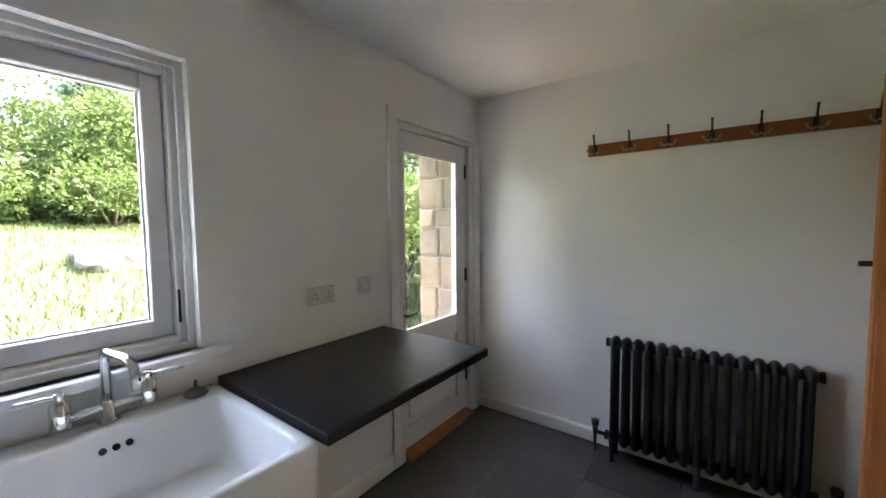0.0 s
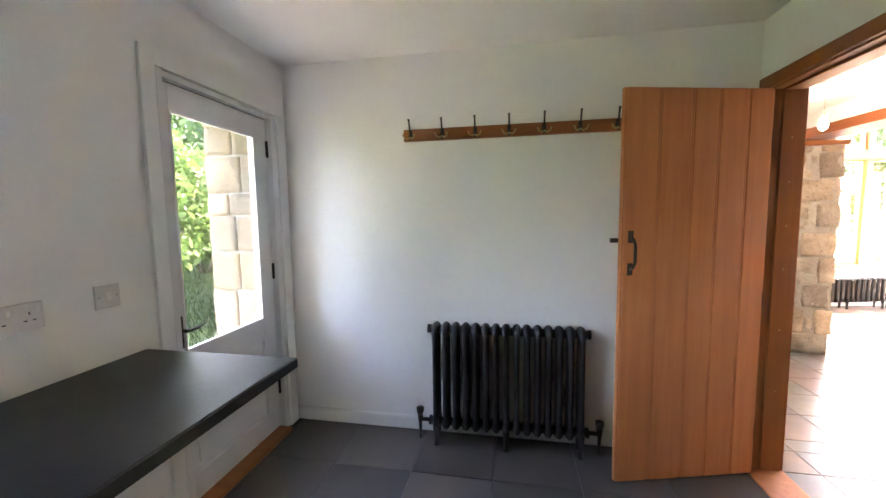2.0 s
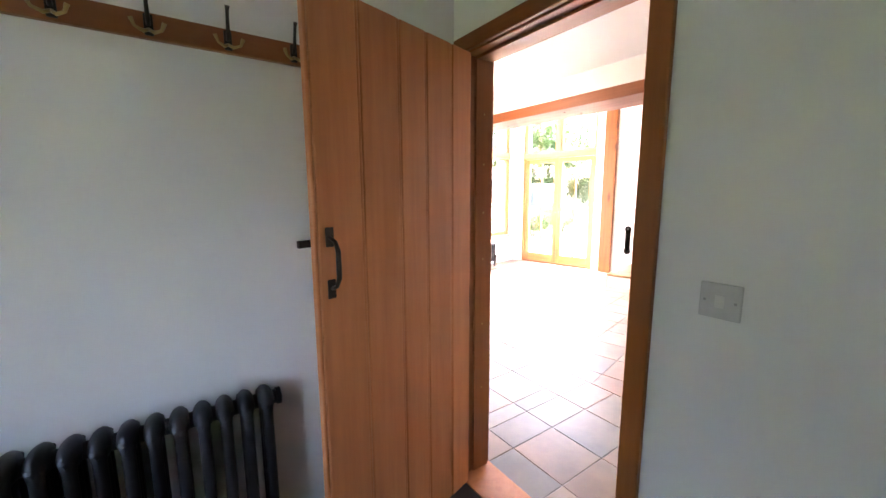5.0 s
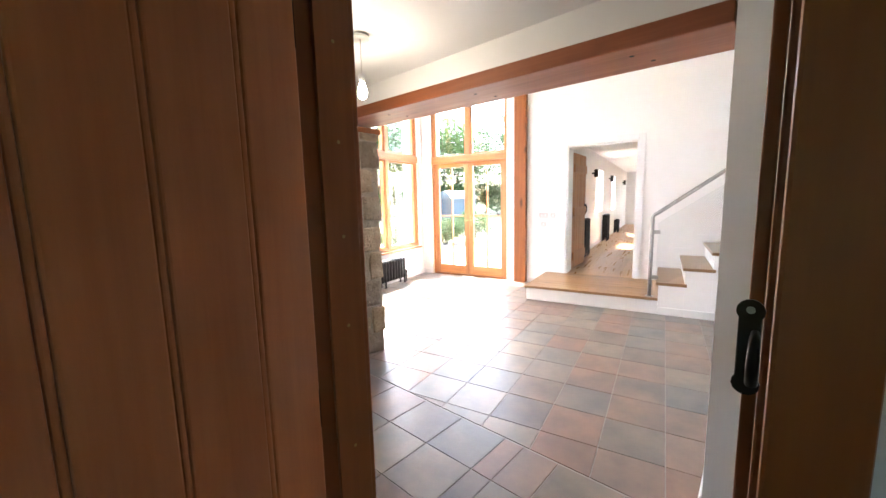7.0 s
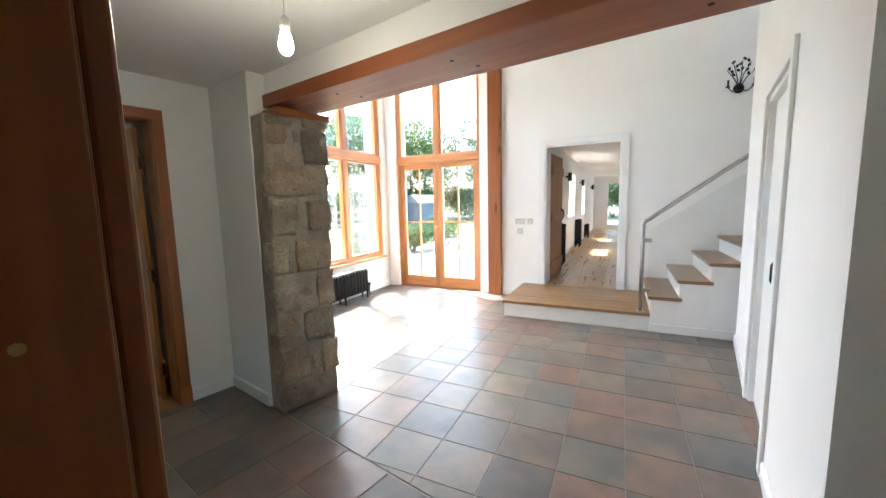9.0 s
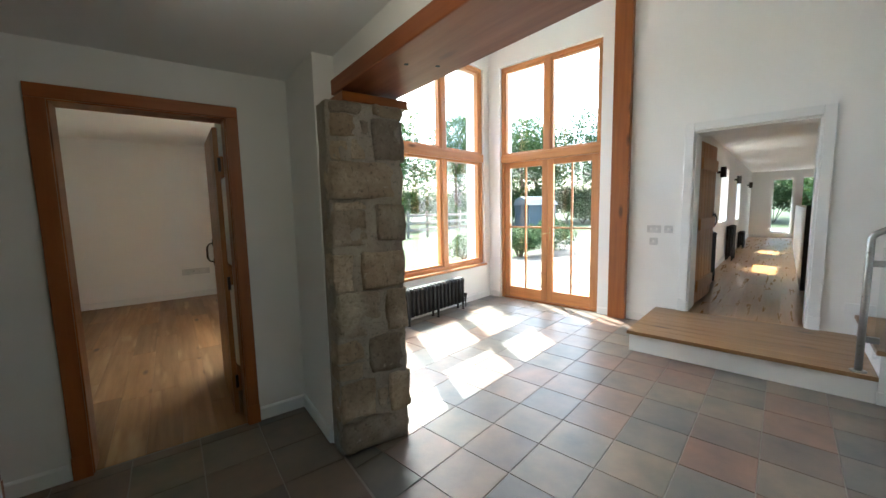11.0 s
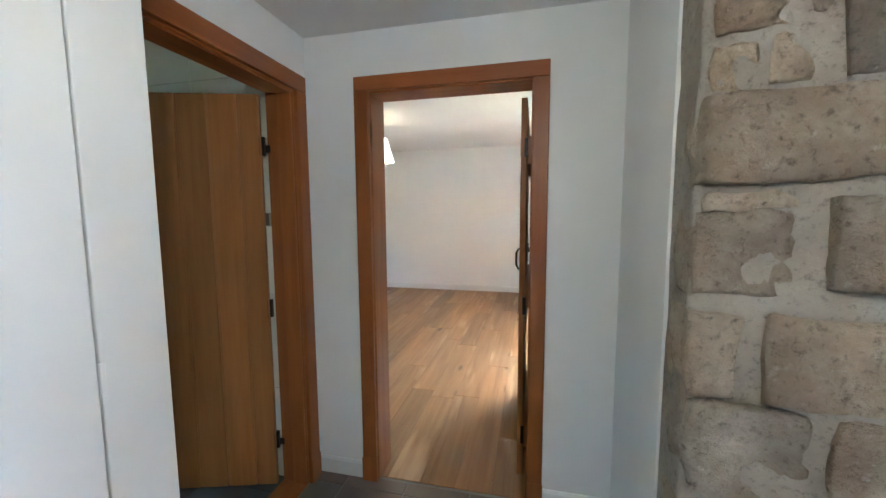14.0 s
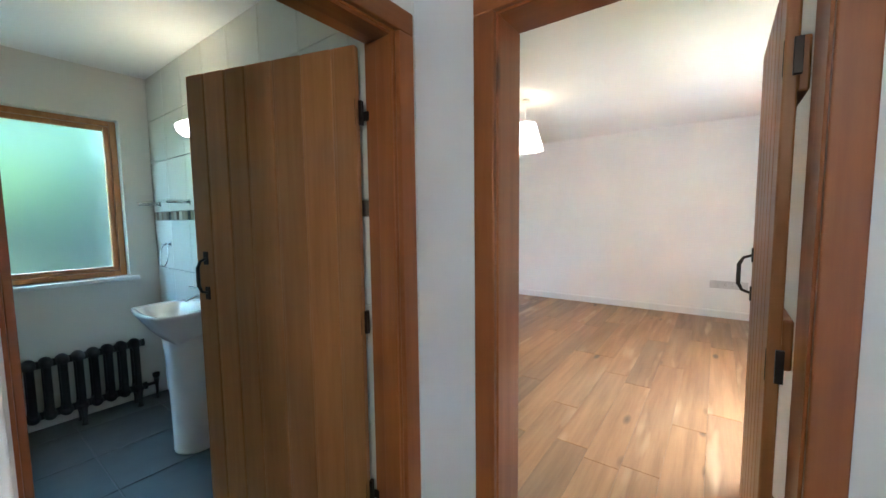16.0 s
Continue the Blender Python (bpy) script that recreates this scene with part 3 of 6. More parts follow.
NEEDLE = leaf_mat("blue_green_needle", (0.02, 0.05, 0.04), (0.07, 0.12, 0.085))
BLADE = leaf_mat("grass_blade", (0.018, 0.038, 0.007), (0.046, 0.068, 0.017))


def grass_mat():
    m = Mat("meadow_grass")
    v = m.coords()
    big = m.noise(v, 0.35, 5)
    fine = m.noise(v, 9, 6, 0.7)
    c = m.ramp(fine, [(0.3, (0.016, 0.034, 0.007)), (0.55, (0.027, 0.048, 0.011)), (0.75, (0.046, 0.064, 0.018))])
    m.color(m.mix(m.ramp(big, [(0.45, (0, 0, 0)), (0.7, (0.6, 0.6, 0.6))]), c, (0.066, 0.072, 0.027)))
    m.rough(0.9)
    m.bump(fine, 0.8, 0.05)
    return m.m


GRASS = grass_mat()


def glow(name, c, strength):
    m = Mat(name)
    m.color(c)
    m.b.inputs["Emission Color"].default_value = (*c, 1)
    m.b.inputs["Emission Strength"].default_value = strength
    return m.m


# ---- utility room ----
def white_window():
    t = thing("window_1", pose(-1.2, -0.2, 0.99), "white painted timber window with one large pane over the sink", "window", kind="structure")
    W, H = 1.155, 1.025                       # opening, in local y and z; inside is +x
    fx0, fx1 = -0.20, -0.055
    part("window_frame", boxes((fx0, 0, 0.0, fx1, 0.05, H), (fx0, W - 0.05, 0.0, fx1, W, H), (fx0, 0.05, 0.0, fx1, W - 0.05, 0.05), (fx0, 0.05, H - 0.05, fx1, W - 0.05, H), bev=0.006), GREYW, t)
    part("window_frame", boxes((fx1, 0.0, 0, fx1 + 0.018, 0.026, H), (fx1, W - 0.026, 0, fx1 + 0.018, W, H), (fx1, 0.026, H - 0.026, fx1 + 0.018, W - 0.026, H), (fx1, 0.026, 0, fx1 + 0.018, W - 0.026, 0.03), bev=0.004), GREYW, t)
    cx0, cx1 = -0.16, -0.085
    part("casement", boxes((cx0, 0.052, 0.052, cx1, 0.115, H - 0.052), (cx0, W - 0.115, 0.052, cx1, W - 0.052, H - 0.052), (cx0, 0.115, 0.052, cx1, W - 0.115, 0.115), (cx0, 0.115, H - 0.115, cx1, W - 0.115, H - 0.052), bev=0.007), GREYW, t)
    pane((-0.125, 0.116, 0.116, -0.121, W - 0.116, H - 0.116), t)
    part("gasket", boxes((-0.1195, 0.1155, 0.1155, -0.112, W - 0.1155, 0.121), (-0.1195, 0.1155, H - 0.121, -0.112, W - 0.1155, H - 0.1155), (-0.1195, 0.1155, 0.121, -0.112, 0.121, H - 0.121), (-0.1195, W - 0.121, 0.121, -0.112, W - 0.1155, H - 0.121)), GREYW, t, "thin grey glazing seal")
    part("window_stay", boxes((-0.054, W - 0.048, 0.10, -0.048, W - 0.04, 0.22), bev=0.001), BRONZE, t, "small black window stay")
    part("window_sill", boxes((-0.05, -0.06, -0.035, 0.035, W + 0.10, 0.0), bev=0.008), GLOSSW, t, "white painted window board")


white_window()


def back_door():
    t = thing("door_1", pose(-1.235, 2.02, 0), "white painted part-glazed back door, closed", "door", kind="structure")
    w, h = 0.735, 2.0
    x0, x1 = -0.042, 0.0
    part("stile", boxes((x0, 0, 0.03, x1, 0.062, h), bev=0.003), GREYW, t)
    part("stile", boxes((x0, w - 0.115, 0.03, x1, w, h), bev=0.003), GREYW, t)
    part("rail", boxes((x0, 0.062, h - 0.12, x1, w - 0.115, h), bev=0.003), GREYW, t)
    part("rail", boxes((x0, 0.062, 0.64, x1, w - 0.115, 0.775), bev=0.003), GREYW, t)
    part("rail", boxes((x0, 0.062, 0.03, x1, w - 0.115, 0.16), bev=0.003), GREYW, t)
    part("panel", boxes((x0 + 0.012, 0.062, 0.16, x1 - 0.014, w - 0.115, 0.64)), GREYW, t)
    part("panel", boxes((x1 - 0.0135, 0.10, 0.20, x1 - 0.004, w - 0.155, 0.385), bev=0.005), GREYW, t)
    part("panel", boxes((x1 - 0.0135, 0.10, 0.415, x1 - 0.004, w - 0.155, 0.605), bev=0.005), GREYW, t)
    part("glazing_bead", boxes((x1 - 0.012, 0.062, 0.775, x1 + 0.004, 0.072, h - 0.12), (x1 - 0.012, w - 0.125, 0.775, x1 + 0.004, w - 0.115, h - 0.12), (x1 - 0.012, 0.072, 0.775, x1 + 0.004, w - 0.125, 0.785), (x1 - 0.012, 0.072, h - 0.13, x1 + 0.004, w - 0.125, h - 0.12)), GLOSSW, t)
    pane((-0.024, 0.0625, 0.776, -0.020, w - 0.1155, h - 0.121), t)
    # black strip stands in for the shadow gap above the door
    part("weather_seal", boxes((x0 + 0.006, 0.0, h + 0.0003, x1 - 0.004, w, h + 0.0037)), BLACKGAP, t, "black strip drawn as the shaded gap over the door")
    bm = bmesh.new()
    box(bm, 0.0005, 0.022, 0.80, 0.007, 0.05, 0.95, 0.002)
    tube(bm, [(0.004, 0.036, 0.885), (0.045, 0.036, 0.885), (0.05, 0.05, 0.888), (0.05, 0.10, 0.893), (0.048, 0.15, 0.905)], [0.009, 0.009, 0.009, 0.008, 0.004], 8)
    part("lever_handle", bm, BRONZE, t, "dark bronze lever handle")
    for z in (0.30, 1.06, 1.82):
        part("hinge", boxes((0.0005, w - 0.012, z - 0.05, 0.012, w + 0.014, z + 0.05), bev=0.003), BRONZE, t, "black butt hinge")
    f = thing("door_frame", pose(-1.235, 2.02, 0), "white painted frame round the back door", "door frame")
    part("jamb", boxes((-0.06, -0.033, 0, 0.052, -0.003, 2.03), bev=0.003), GREYW, f)
    part("jamb", boxes((-0.06, w + 0.003, 0, 0.037, w + 0.048, 2.03), bev=0.003), GREYW, f)
    part("head", boxes((-0.06, -0.003, 2.004, 0.034, w + 0.003, 2.03), bev=0.003), GREYW, f)
    part("architrave", boxes((0.0352, -0.10, 0, 0.053, -0.034, 2.10), bev=0.004), GLOSSW, f)
    part("architrave", boxes((0.0352, w + 0.049, 0, 0.05, w + 0.135, 2.04), bev=0.004), GLOSSW, f)
    part("threshold", boxes((-0.06, 0, 0.0, 0.085, w, 0.026), bev=0.006), FIR_X, f, "worn reddish timber threshold")


back_door()


def worktop_run():
    t = thing("worktop", pose(-1.1995, 1.004, 0.835), "black laminate worktop beside the sink", "worktop")
    part("top", boxes((0, 0, 0, 0.667, 0.861, 0.037), bev=0.004), LAMINATE, t)
    part("front_edging", boxes((0.6672, 0.0, 0.0, 0.6745, 0.861, 0.0365), bev=0.003), LAMINATE, t, "rounded black front edging strip")
    obj("worktop_batten", boxes((-1.1995, 1.01, 0.79, -1.17, 1.86, 0.8345), bev=0.002), GLOSSW, label="white painted batten under the worktop", category="batten")


worktop_run()


def butler_sink():
    t = thing("butler_sink", pose(-1.195, 0.18, 0.60), "white glazed ceramic butler sink with a ledge for the taps", "sink")
    D, W, H, wl = 0.66, 0.815, 0.255, 0.042
    bm = bmesh.new()
    # outer shell and inner bowl, joined by the rim
    led = 0.115
    def ring(x0, y0, x1, y1, z, r, n=5):
        out = []
        for cx, cy, a0 in ((x1 - r, y1 - r, 0), (x0 + r, y1 - r, 90), (x0 + r, y0 + r, 180), (x1 - r, y0 + r, 270)):
            for k in range(n):
                a = radians(a0 + 90 * k / (n - 1))
                out.append(bm.verts.new((cx + r * math.cos(a), cy + r * math.sin(a), z)))
        return out
    rs = [ring(0.004, 0.004, D - 0.004, W - 0.004, 0.0, 0.03), ring(0, 0, D, W, H - 0.012, 0.03), ring(0.004, 0.004, D - 0.004, W - 0.004, H - 0.003, 0.03), ring(0.012, 0.012, D - 0.012, W - 0.012, H, 0.03),
          ring(led - 0.012, wl - 0.01, D - wl + 0.01, W - wl + 0.01, H, 0.05), ring(led - 0.002, wl, D - wl, W - wl, H - 0.01, 0.05), ring(led + 0.006, wl + 0.008, D - wl - 0.008, W - wl - 0.008, 0.07, 0.05), ring(led + 0.03, wl + 0.03, D - wl - 0.03, W - wl - 0.03, 0.045, 0.05)]
    for a, b in zip(rs, rs[1:]):
        for k in range(len(a)):
            bm.faces.new((a[k], a[(k + 1) % len(a)], b[(k + 1) % len(b)], b[k])).smooth = True
    bm.faces.new(rs[0][::-1])
    bm.faces.new(rs[-1])
    part("bowl", bm, CERAMIC, t)
    for k in range(3):
        bm = bmesh.new()
        tube(bm, [(led - 0.004, 0.47 + 0.03 * k, H - 0.055), (led + 0.008, 0.47 + 0.03 * k, H - 0.055)], 0.009, 10)
        part("overflow_hole", bm, BLACKGAP, t, "small dark overflow hole")
    c = thing("sink_cabinet", pose(-1.195, 0.18, 0), "white painted cabinet under the sink", "cabinet")
    part("body", boxes((0.0, 0.0, 0.1, 0.56, 0.80, 0.599), bev=0.002), GLOSSW, c)
    part("plinth", boxes((0.0, 0.0, 0.0, 0.52, 0.80, 0.099)), GLOSSW, c)
    m = thing("bridge_tap", pose(-1.145, 0.68, 0.857), "chrome bridge mixer tap with lever handles on the sink ledge", "tap")
    bm = bmesh.new()
    lathe(bm, [(0.028, 0), (0.026, 0.006), (0.018, 0.012), (0.017, 0.06), (0.015, 0.065)], n=16)
    tube(bm, [(0, -0.09, 0.045), (0, 0.09, 0.045)], 0.011, 10)
    part("body", bm, CHROME, m)
    bm = bmesh.new()
    pts = [(0, 0, 0.05), (0.0, 0, 0.19)] + [(0.025 - 0.025 * math.cos(a), 0, 0.195 + 0.02 * math.sin(a)) for a in (0.6, 1.2)] + [(0.04, 0, 0.215), (0.13, 0.02, 0.212)] + [(0.13 + 0.045 * math.sin(a), 0.02 + 0.01 * math.sin(a), 0.165 + 0.045 * math.cos(a)) for a in (0.5, 1.0, 1.5)] + [(0.178, 0.03, 0.13)]
    tube(bm, pts, [0.014, 0.012] + [0.012] * (len(pts) - 3) + [0.0125], 12)
    part("spout", bm, CHROME, m)
    for s in (-1, 1):
        bm = bmesh.new()
        lathe(bm, [(0.021, 0), (0.023, 0.005), (0.023, 0.07), (0.016, 0.078), (0.012, 0.088), (0.016, 0.096), (0.010, 0.106)], 0, s * 0.1, 0.018, 16)
        tube(bm, [(0, s * 0.1, 0.108), (0.02 if s > 0 else 0.0, s * 0.13, 0.113), (0.05 if s > 0 else 0.01, s * 0.185, 0.12)], [0.006, 0.008, 0.005], 8)
        part("lever", bm, CHROME, m)
    p = thing("basket_strainer", pose(-1.125, 0.905, 0.8575), "round steel basket strainer plug on the sink ledge", "sink plug")
    bm = bmesh.new()
    lathe(bm, [(0.035, 0), (0.038, 0.004), (0.030, 0.016), (0.018, 0.022), (0.006, 0.024), (0.005, 0.05), (0.003, 0.052)], n=18)
    part("body", bm, TARNISH, p)


butler_sink()


def wall_plate(name, m, w, h, label, kind):
    """An electrical plate on a wall; its face looks along local -y."""
    t = thing(name, m, label, kind)
    part("plate", boxes((-w / 2, -0.009, -h / 2, w / 2, -0.0005, h / 2), bev=0.003), PLATE, t)
    if "socket" in kind:
        for sx in ((-0.036, 0.036) if w > 0.1 else (0,)):
            for dx, dz, a, b in ((0, 0.016, 0.004, 0.009), (-0.011, -0.006, 0.009, 0.004), (0.011, -0.006, 0.009, 0.004)):
                part("slot", boxes((sx + dx - a / 2, -0.0096, dz - b / 2 - 0.006, sx + dx + a / 2, -0.0092, dz + b / 2 - 0.006)), BLACKGAP, t)
            part("rocker", boxes((sx + 0.018, -0.012, 0.012, sx + 0.027, -0.0092, 0.028), bev=0.001), PLASTIC, t)
    else:
        for sx in ((-0.03, 0.03) if w > 0.1 else (0,)):
            part("rocker", boxes((sx - 0.010, -0.0125, -0.016, sx + 0.010, -0.0092, 0.016), bev=0.0015), PLASTIC, t)
        for sx in (-1, 1):
            part("screw", boxes((sx * (w / 2 - 0.012) - 0.003, -0.0096, -0.003, sx * (w / 2 - 0.012) + 0.003, -0.0092, 0.003)), STEEL, t)
    return t


wall_plate("double_socket", pose(-1.2, 1.465, 1.105, 0, 0, 90), 0.146, 0.086, "white double socket on the wall above the worktop", "socket")
wall_plate("light_switch", pose(-1.2, 1.73, 1.118, 0, 0, 90), 0.086, 0.086, "white double light switch beside the back door", "light switch")
wall_plate("light_switch", pose(1.545, 1.805, 1.145, 0, 0, -90), 0.088, 0.088, "white single switch plate beside the utility door", "light switch")
wall_plate("light_switch", pose(3.08, 1.90, 1.115, 0, 0, -90), 0.1, 0.088, "white switch plate on the passage end wall", "light switch")
wall_plate("double_socket", pose(2.58, 10.42, 0.44), 0.40, 0.10, "white multi-outlet plate low on the far wall", "socket")
for du, z, w in ((-0.68, 1.13, 0.146), (-0.83, 1.13, 0.086), (-0.68, 0.985, 0.086)):
    wall_plate("light_switch", MH @ pose(0, du, z, 0, 0, -90), w, 0.086, "white switch plate beside the corridor opening", "light switch")


def coat_rack():
    t = thing("coat_rack", pose(-0.385, 2.905, 1.885), "varnished wooden coat rack rail with seven dark double hooks", "coat rack")
    part("rail", boxes((0, -0.024, -0.034, 1.42, -0.0005, 0.036), bev=0.004), FIR_X, t)
    first = None
    for k in range(7):
        x = 0.045 + k * 0.197
        h = thing("coat_hook", pose(x, -0.0245, 0.0), "", "")
        h.parent = t
        bm = bmesh.new()
        box(bm, -0.011, -0.004, -0.028, 0.011, 0, 0.03, 0.003)
        tube(bm, [(0, -0.003, 0.0), (0, -0.02, 0.02), (0, -0.028, 0.05), (0, -0.038, 0.075), (0, -0.046, 0.085)], [0.006, 0.006, 0.005, 0.005, 0.007], 8)
        part("hook", bm, BRONZE, h)
        bm = bmesh.new()
        for s in (-1, 1):
            tube(bm, [(0, -0.004, -0.012), (s * 0.012, -0.022, -0.024), (s * 0.03, -0.036, -0.02), (s * 0.038, -0.042, 0.0)], [0.005, 0.005, 0.004, 0.006], 8)
        part("prong", bm, BRASS, h)
    for o in t.children:
        if o.type == "EMPTY":
            for key in ("label", "category"):
                if key in o:
                    del o[key]


coat_rack()

# the latch keep on the utility door's jamb
t = thing("latch_keeper", pose(1.5185, 2.0335, 1.274, 0, 0, 90), "black iron latch keeper screwed to the door jamb", "latch")
bm = boxes((-0.0075, 0, -0.027, 0.0075, 0.003, 0.027), bev=0.001)
for z in (0.031, -0.031):
    tube(bm, [(0, 0, z), (0, 0.003, z)], 0.0095, 14)
part("plate", bm, BRONZE, t)
part("screw", tube(bmesh.new(), [(0, 0.003, 0.032), (0, 0.004, 0.032)], 0.003, 10), STEEL, t, "steel screw head")
bm = bmesh.new()
tube(bm, [(-0.004, 0.002, -0.03), (-0.004, 0.012, -0.026), (-0.004, 0.015, -0.010), (-0.004, 0.010, 0.008), (-0.004, 0.002, 0.014)], [0.003, 0.0045, 0.0045, 0.004, 0.003], 8)
part("catch", bm, BRONZE, t)

skirting((-1.2, 2.905), (1.545, 2.905))
skirting((-1.2, 1.0), (-1.2, 1.918), 0.10)
obj("threshold_board", boxes((1.512, 2.020, 0.0005, 1.70, 2.805, 0.008), bev=0.002), OAKDOOR, label="worn fir threshold board in the utility doorway", category="threshold")
obj("threshold_board", boxes((1.34, 4.438, 0.0005, 1.485, 5.376, 0.006), bev=0.002), FIR, label="dark fir threshold board in the bathroom doorway", category="threshold")
skirting((1.545, 1.963), (1.545, -1.3))
skirting((1.48, 5.50), (1.748, 5.50))
skirting((2.667, 5.50), (2.98, 5.50))
skirting((2.98, 5.50), (2.98, 4.94))
skirting((3.08, 2.16), (3.08, 0.3))
skirting(hall(-3.4, 1.68), hall(0, 1.68))
skirting(hall(0, 1.68), hall(0, 1.49))
skirting(hall(0, -0.05), hall(0, -0.195))
skirting(hall(0, -0.405), hall(0, -0.74))
skirting((6.22, 2.275), (5.02, 2.231))
skirting((4.08, 2.1967), (3.08, 2.16))
skirting((-2.2, 10.42), (3.42, 10.42), 0.10)


# ---- the tall hall ----
def glazed_doors():
    t = thing("door_2", MH @ pose(0.035, -0.04, 0, 0, 0, 90), "varnished orange pine glazed double doors with tall lights above", "door", kind="structure")
    W = 1.52
    y0, y1 = -0.12, -0.015     # local +y looks into the hall
    part("frame_post", boxes((0.001, y0, 0, 0.046, y1, 3.499), bev=0.005), WINWOOD, t)
    part("frame_post", boxes((W - 0.046, y0, 0, W - 0.001, y1, 3.499), bev=0.005), WINWOOD, t)
    part("frame_head", boxes((0.046, y0, 3.45, W - 0.046, y1, 3.499), bev=0.005), WINWOOD_X, t)
    part("transom", boxes((0.003, y0 + 0.005, 2.095, W - 0.003, y1 + 0.022, 2.215), bev=0.006), WINWOOD_X, t)
    part("mullion", boxes((W / 2 - 0.045, y0, 2.205, W / 2 + 0.045, y1, 3.45), bev=0.005), WINWOOD, t)
    part("door_sill", boxes((0.046, y0 - 0.03, 0.0, W - 0.046, y1 + 0.02, 0.022), bev=0.004), FIR_X, t)
    for x0, x1 in ((0.046, W / 2 - 0.045), (W / 2 + 0.045, W - 0.046)):
        part("light_frame", boxes((x0, y0 + 0.02, 2.205, x0 + 0.028, y1 - 0.02, 3.45), (x1 - 0.028, y0 + 0.02, 2.205, x1, y1 - 0.02, 3.45), (x0 + 0.028, y0 + 0.02, 2.205, x1 - 0.028, y1 - 0.02, 2.24), (x0 + 0.028, y0 + 0.02, 3.422, x1 - 0.028, y1 - 0.02, 3.45), bev=0.003), WINWOOD, t)
        pane((x0 + 0.0285, -0.07, 2.2405, x1 - 0.0285, -0.066, 3.4215), t)
    for k in range(2):
        a, b = (0.048, W / 2 - 0.002) if k == 0 else (W / 2 + 0.002, W - 0.048)
        leaf = part("door_leaf", boxes((a, -0.085, 0.024, a + 0.085, -0.04, 2.092), (b - 0.085, -0.085, 0.024, b, -0.04, 2.092), bev=0.004), WINWOOD, t)
        part("rail", boxes((a + 0.085, -0.085, 0.024, b - 0.085, -0.04, 0.185), bev=0.003), WINWOOD_X, leaf)
        part("rail", boxes((a + 0.085, -0.085, 2.01, b - 0.085, -0.04, 2.092), bev=0.003), WINWOOD_X, leaf)
        c = (a + b) / 2
        part("glazing_bar", boxes((c - 0.012, -0.078, 0.185, c + 0.012, -0.048, 2.01), bev=0.003), WINWOOD, leaf)
        part("glazing_bar", boxes((a + 0.085, -0.077, 1.105, c - 0.0125, -0.049, 1.129), (c + 0.0125, -0.077, 1.105, b - 0.085, -0.049, 1.129), bev=0.003), WINWOOD_X, leaf)
        for xa, xb in ((a + 0.0855, c - 0.0125), (c + 0.0125, b - 0.0855)):
            for za, zb in ((0.1855, 1.1045), (1.1295, 2.0095)):
                pane((xa, -0.065, za, xb, -0.061, zb), leaf)
        for z in (0.25, 1.07, 1.9):
            hx = a - 0.006 if k == 0 else b - 0.004
            part("hinge", boxes((hx, -0.0395, z - 0.045, hx + 0.010, -0.03, z + 0.045), bev=0.002), BRASS, leaf, "small brass hinge")
        if k == 0:
            bm = bmesh.new()
            box(bm, b - 0.055, -0.0395, 0.93, b - 0.030, -0.034, 1.12, 0.004)
            tube(bm, [(b - 0.042, -0.036, 1.04), (b - 0.042, -0.005, 1.04), (b - 0.03, 0.004, 1.04), (b + 0.05, 0.006, 1.025), (b + 0.085, 0.004, 1.0)], [0.009, 0.009, 0.009, 0.007, 0.005], 8)
            part("lever_handle", bm, BRASS, leaf, "aged brass lever handle on a long plate")


glazed_doors()


def tall_window():
    u0, u1 = -2.84, -0.14
    t = thing("window_2", MH @ pose(u0, 1.68, 0), "tall varnished orange pine window in two tiers", "window", kind="structure")
    W = u1 - u0
    y0, y1 = 0.03, 0.14
    part("frame_post", boxes((0.001, y0, 0.551, 0.05, y1, 3.499), bev=0.005), WINWOOD, t)
    part("frame_post", boxes((W - 0.05, y0, 0.551, W - 0.001, y1, 3.499), bev=0.005), WINWOOD, t)
    part("frame_head", boxes((0.05, y0, 3.45, W - 0.05, y1, 3.499), bev=0.005), WINWOOD_X, t)
    part("frame_sill", boxes((0.05, y0, 0.551, W - 0.05, y1, 0.60), bev=0.005), WINWOOD_X, t)
    part("transom", boxes((0.004, y0 - 0.03, 2.115, W - 0.004, y1 - 0.006, 2.235), bev=0.006), WINWOOD_X, t)
    part("window_board", boxes((-0.03, -0.03, 0.515, W + 0.03, y0 + 0.002, 0.55), bev=0.006), WINWOOD_X, t, "varnished pine window board")
    xs = [0.05, W - 1.765, W - 0.88, W - 0.05]
    for x in xs[1:3]:
        part("mullion", boxes((x - 0.045, y0, 0.60, x + 0.045, y1, 2.115), bev=0.005), WINWOOD, t)
        part("mullion", boxes((x - 0.045, y0, 2.235, x + 0.045, y1, 3.45), bev=0.005), WINWOOD, t)
    for i in range(3):
        a = xs[i] + (0.045 if i else 0)
        b = xs[i + 1] - (0.045 if i < 2 else 0)
        for za, zb in ((0.60, 2.115), (2.235, 3.45)):
            part("light_frame", boxes((a, y0 + 0.02, za, a + 0.03, y1 - 0.02, zb), (b - 0.03, y0 + 0.02, za, b, y1 - 0.02, zb), (a + 0.03, y0 + 0.02, za, b - 0.03, y1 - 0.02, za + 0.035), (a + 0.03, y0 + 0.02, zb - 0.03, b - 0.03, y1 - 0.02, zb), bev=0.003), WINWOOD, t)
            pane((a + 0.0305, 0.083, za + 0.0355, b - 0.0305, 0.087, zb - 0.0305), t)


tall_window()


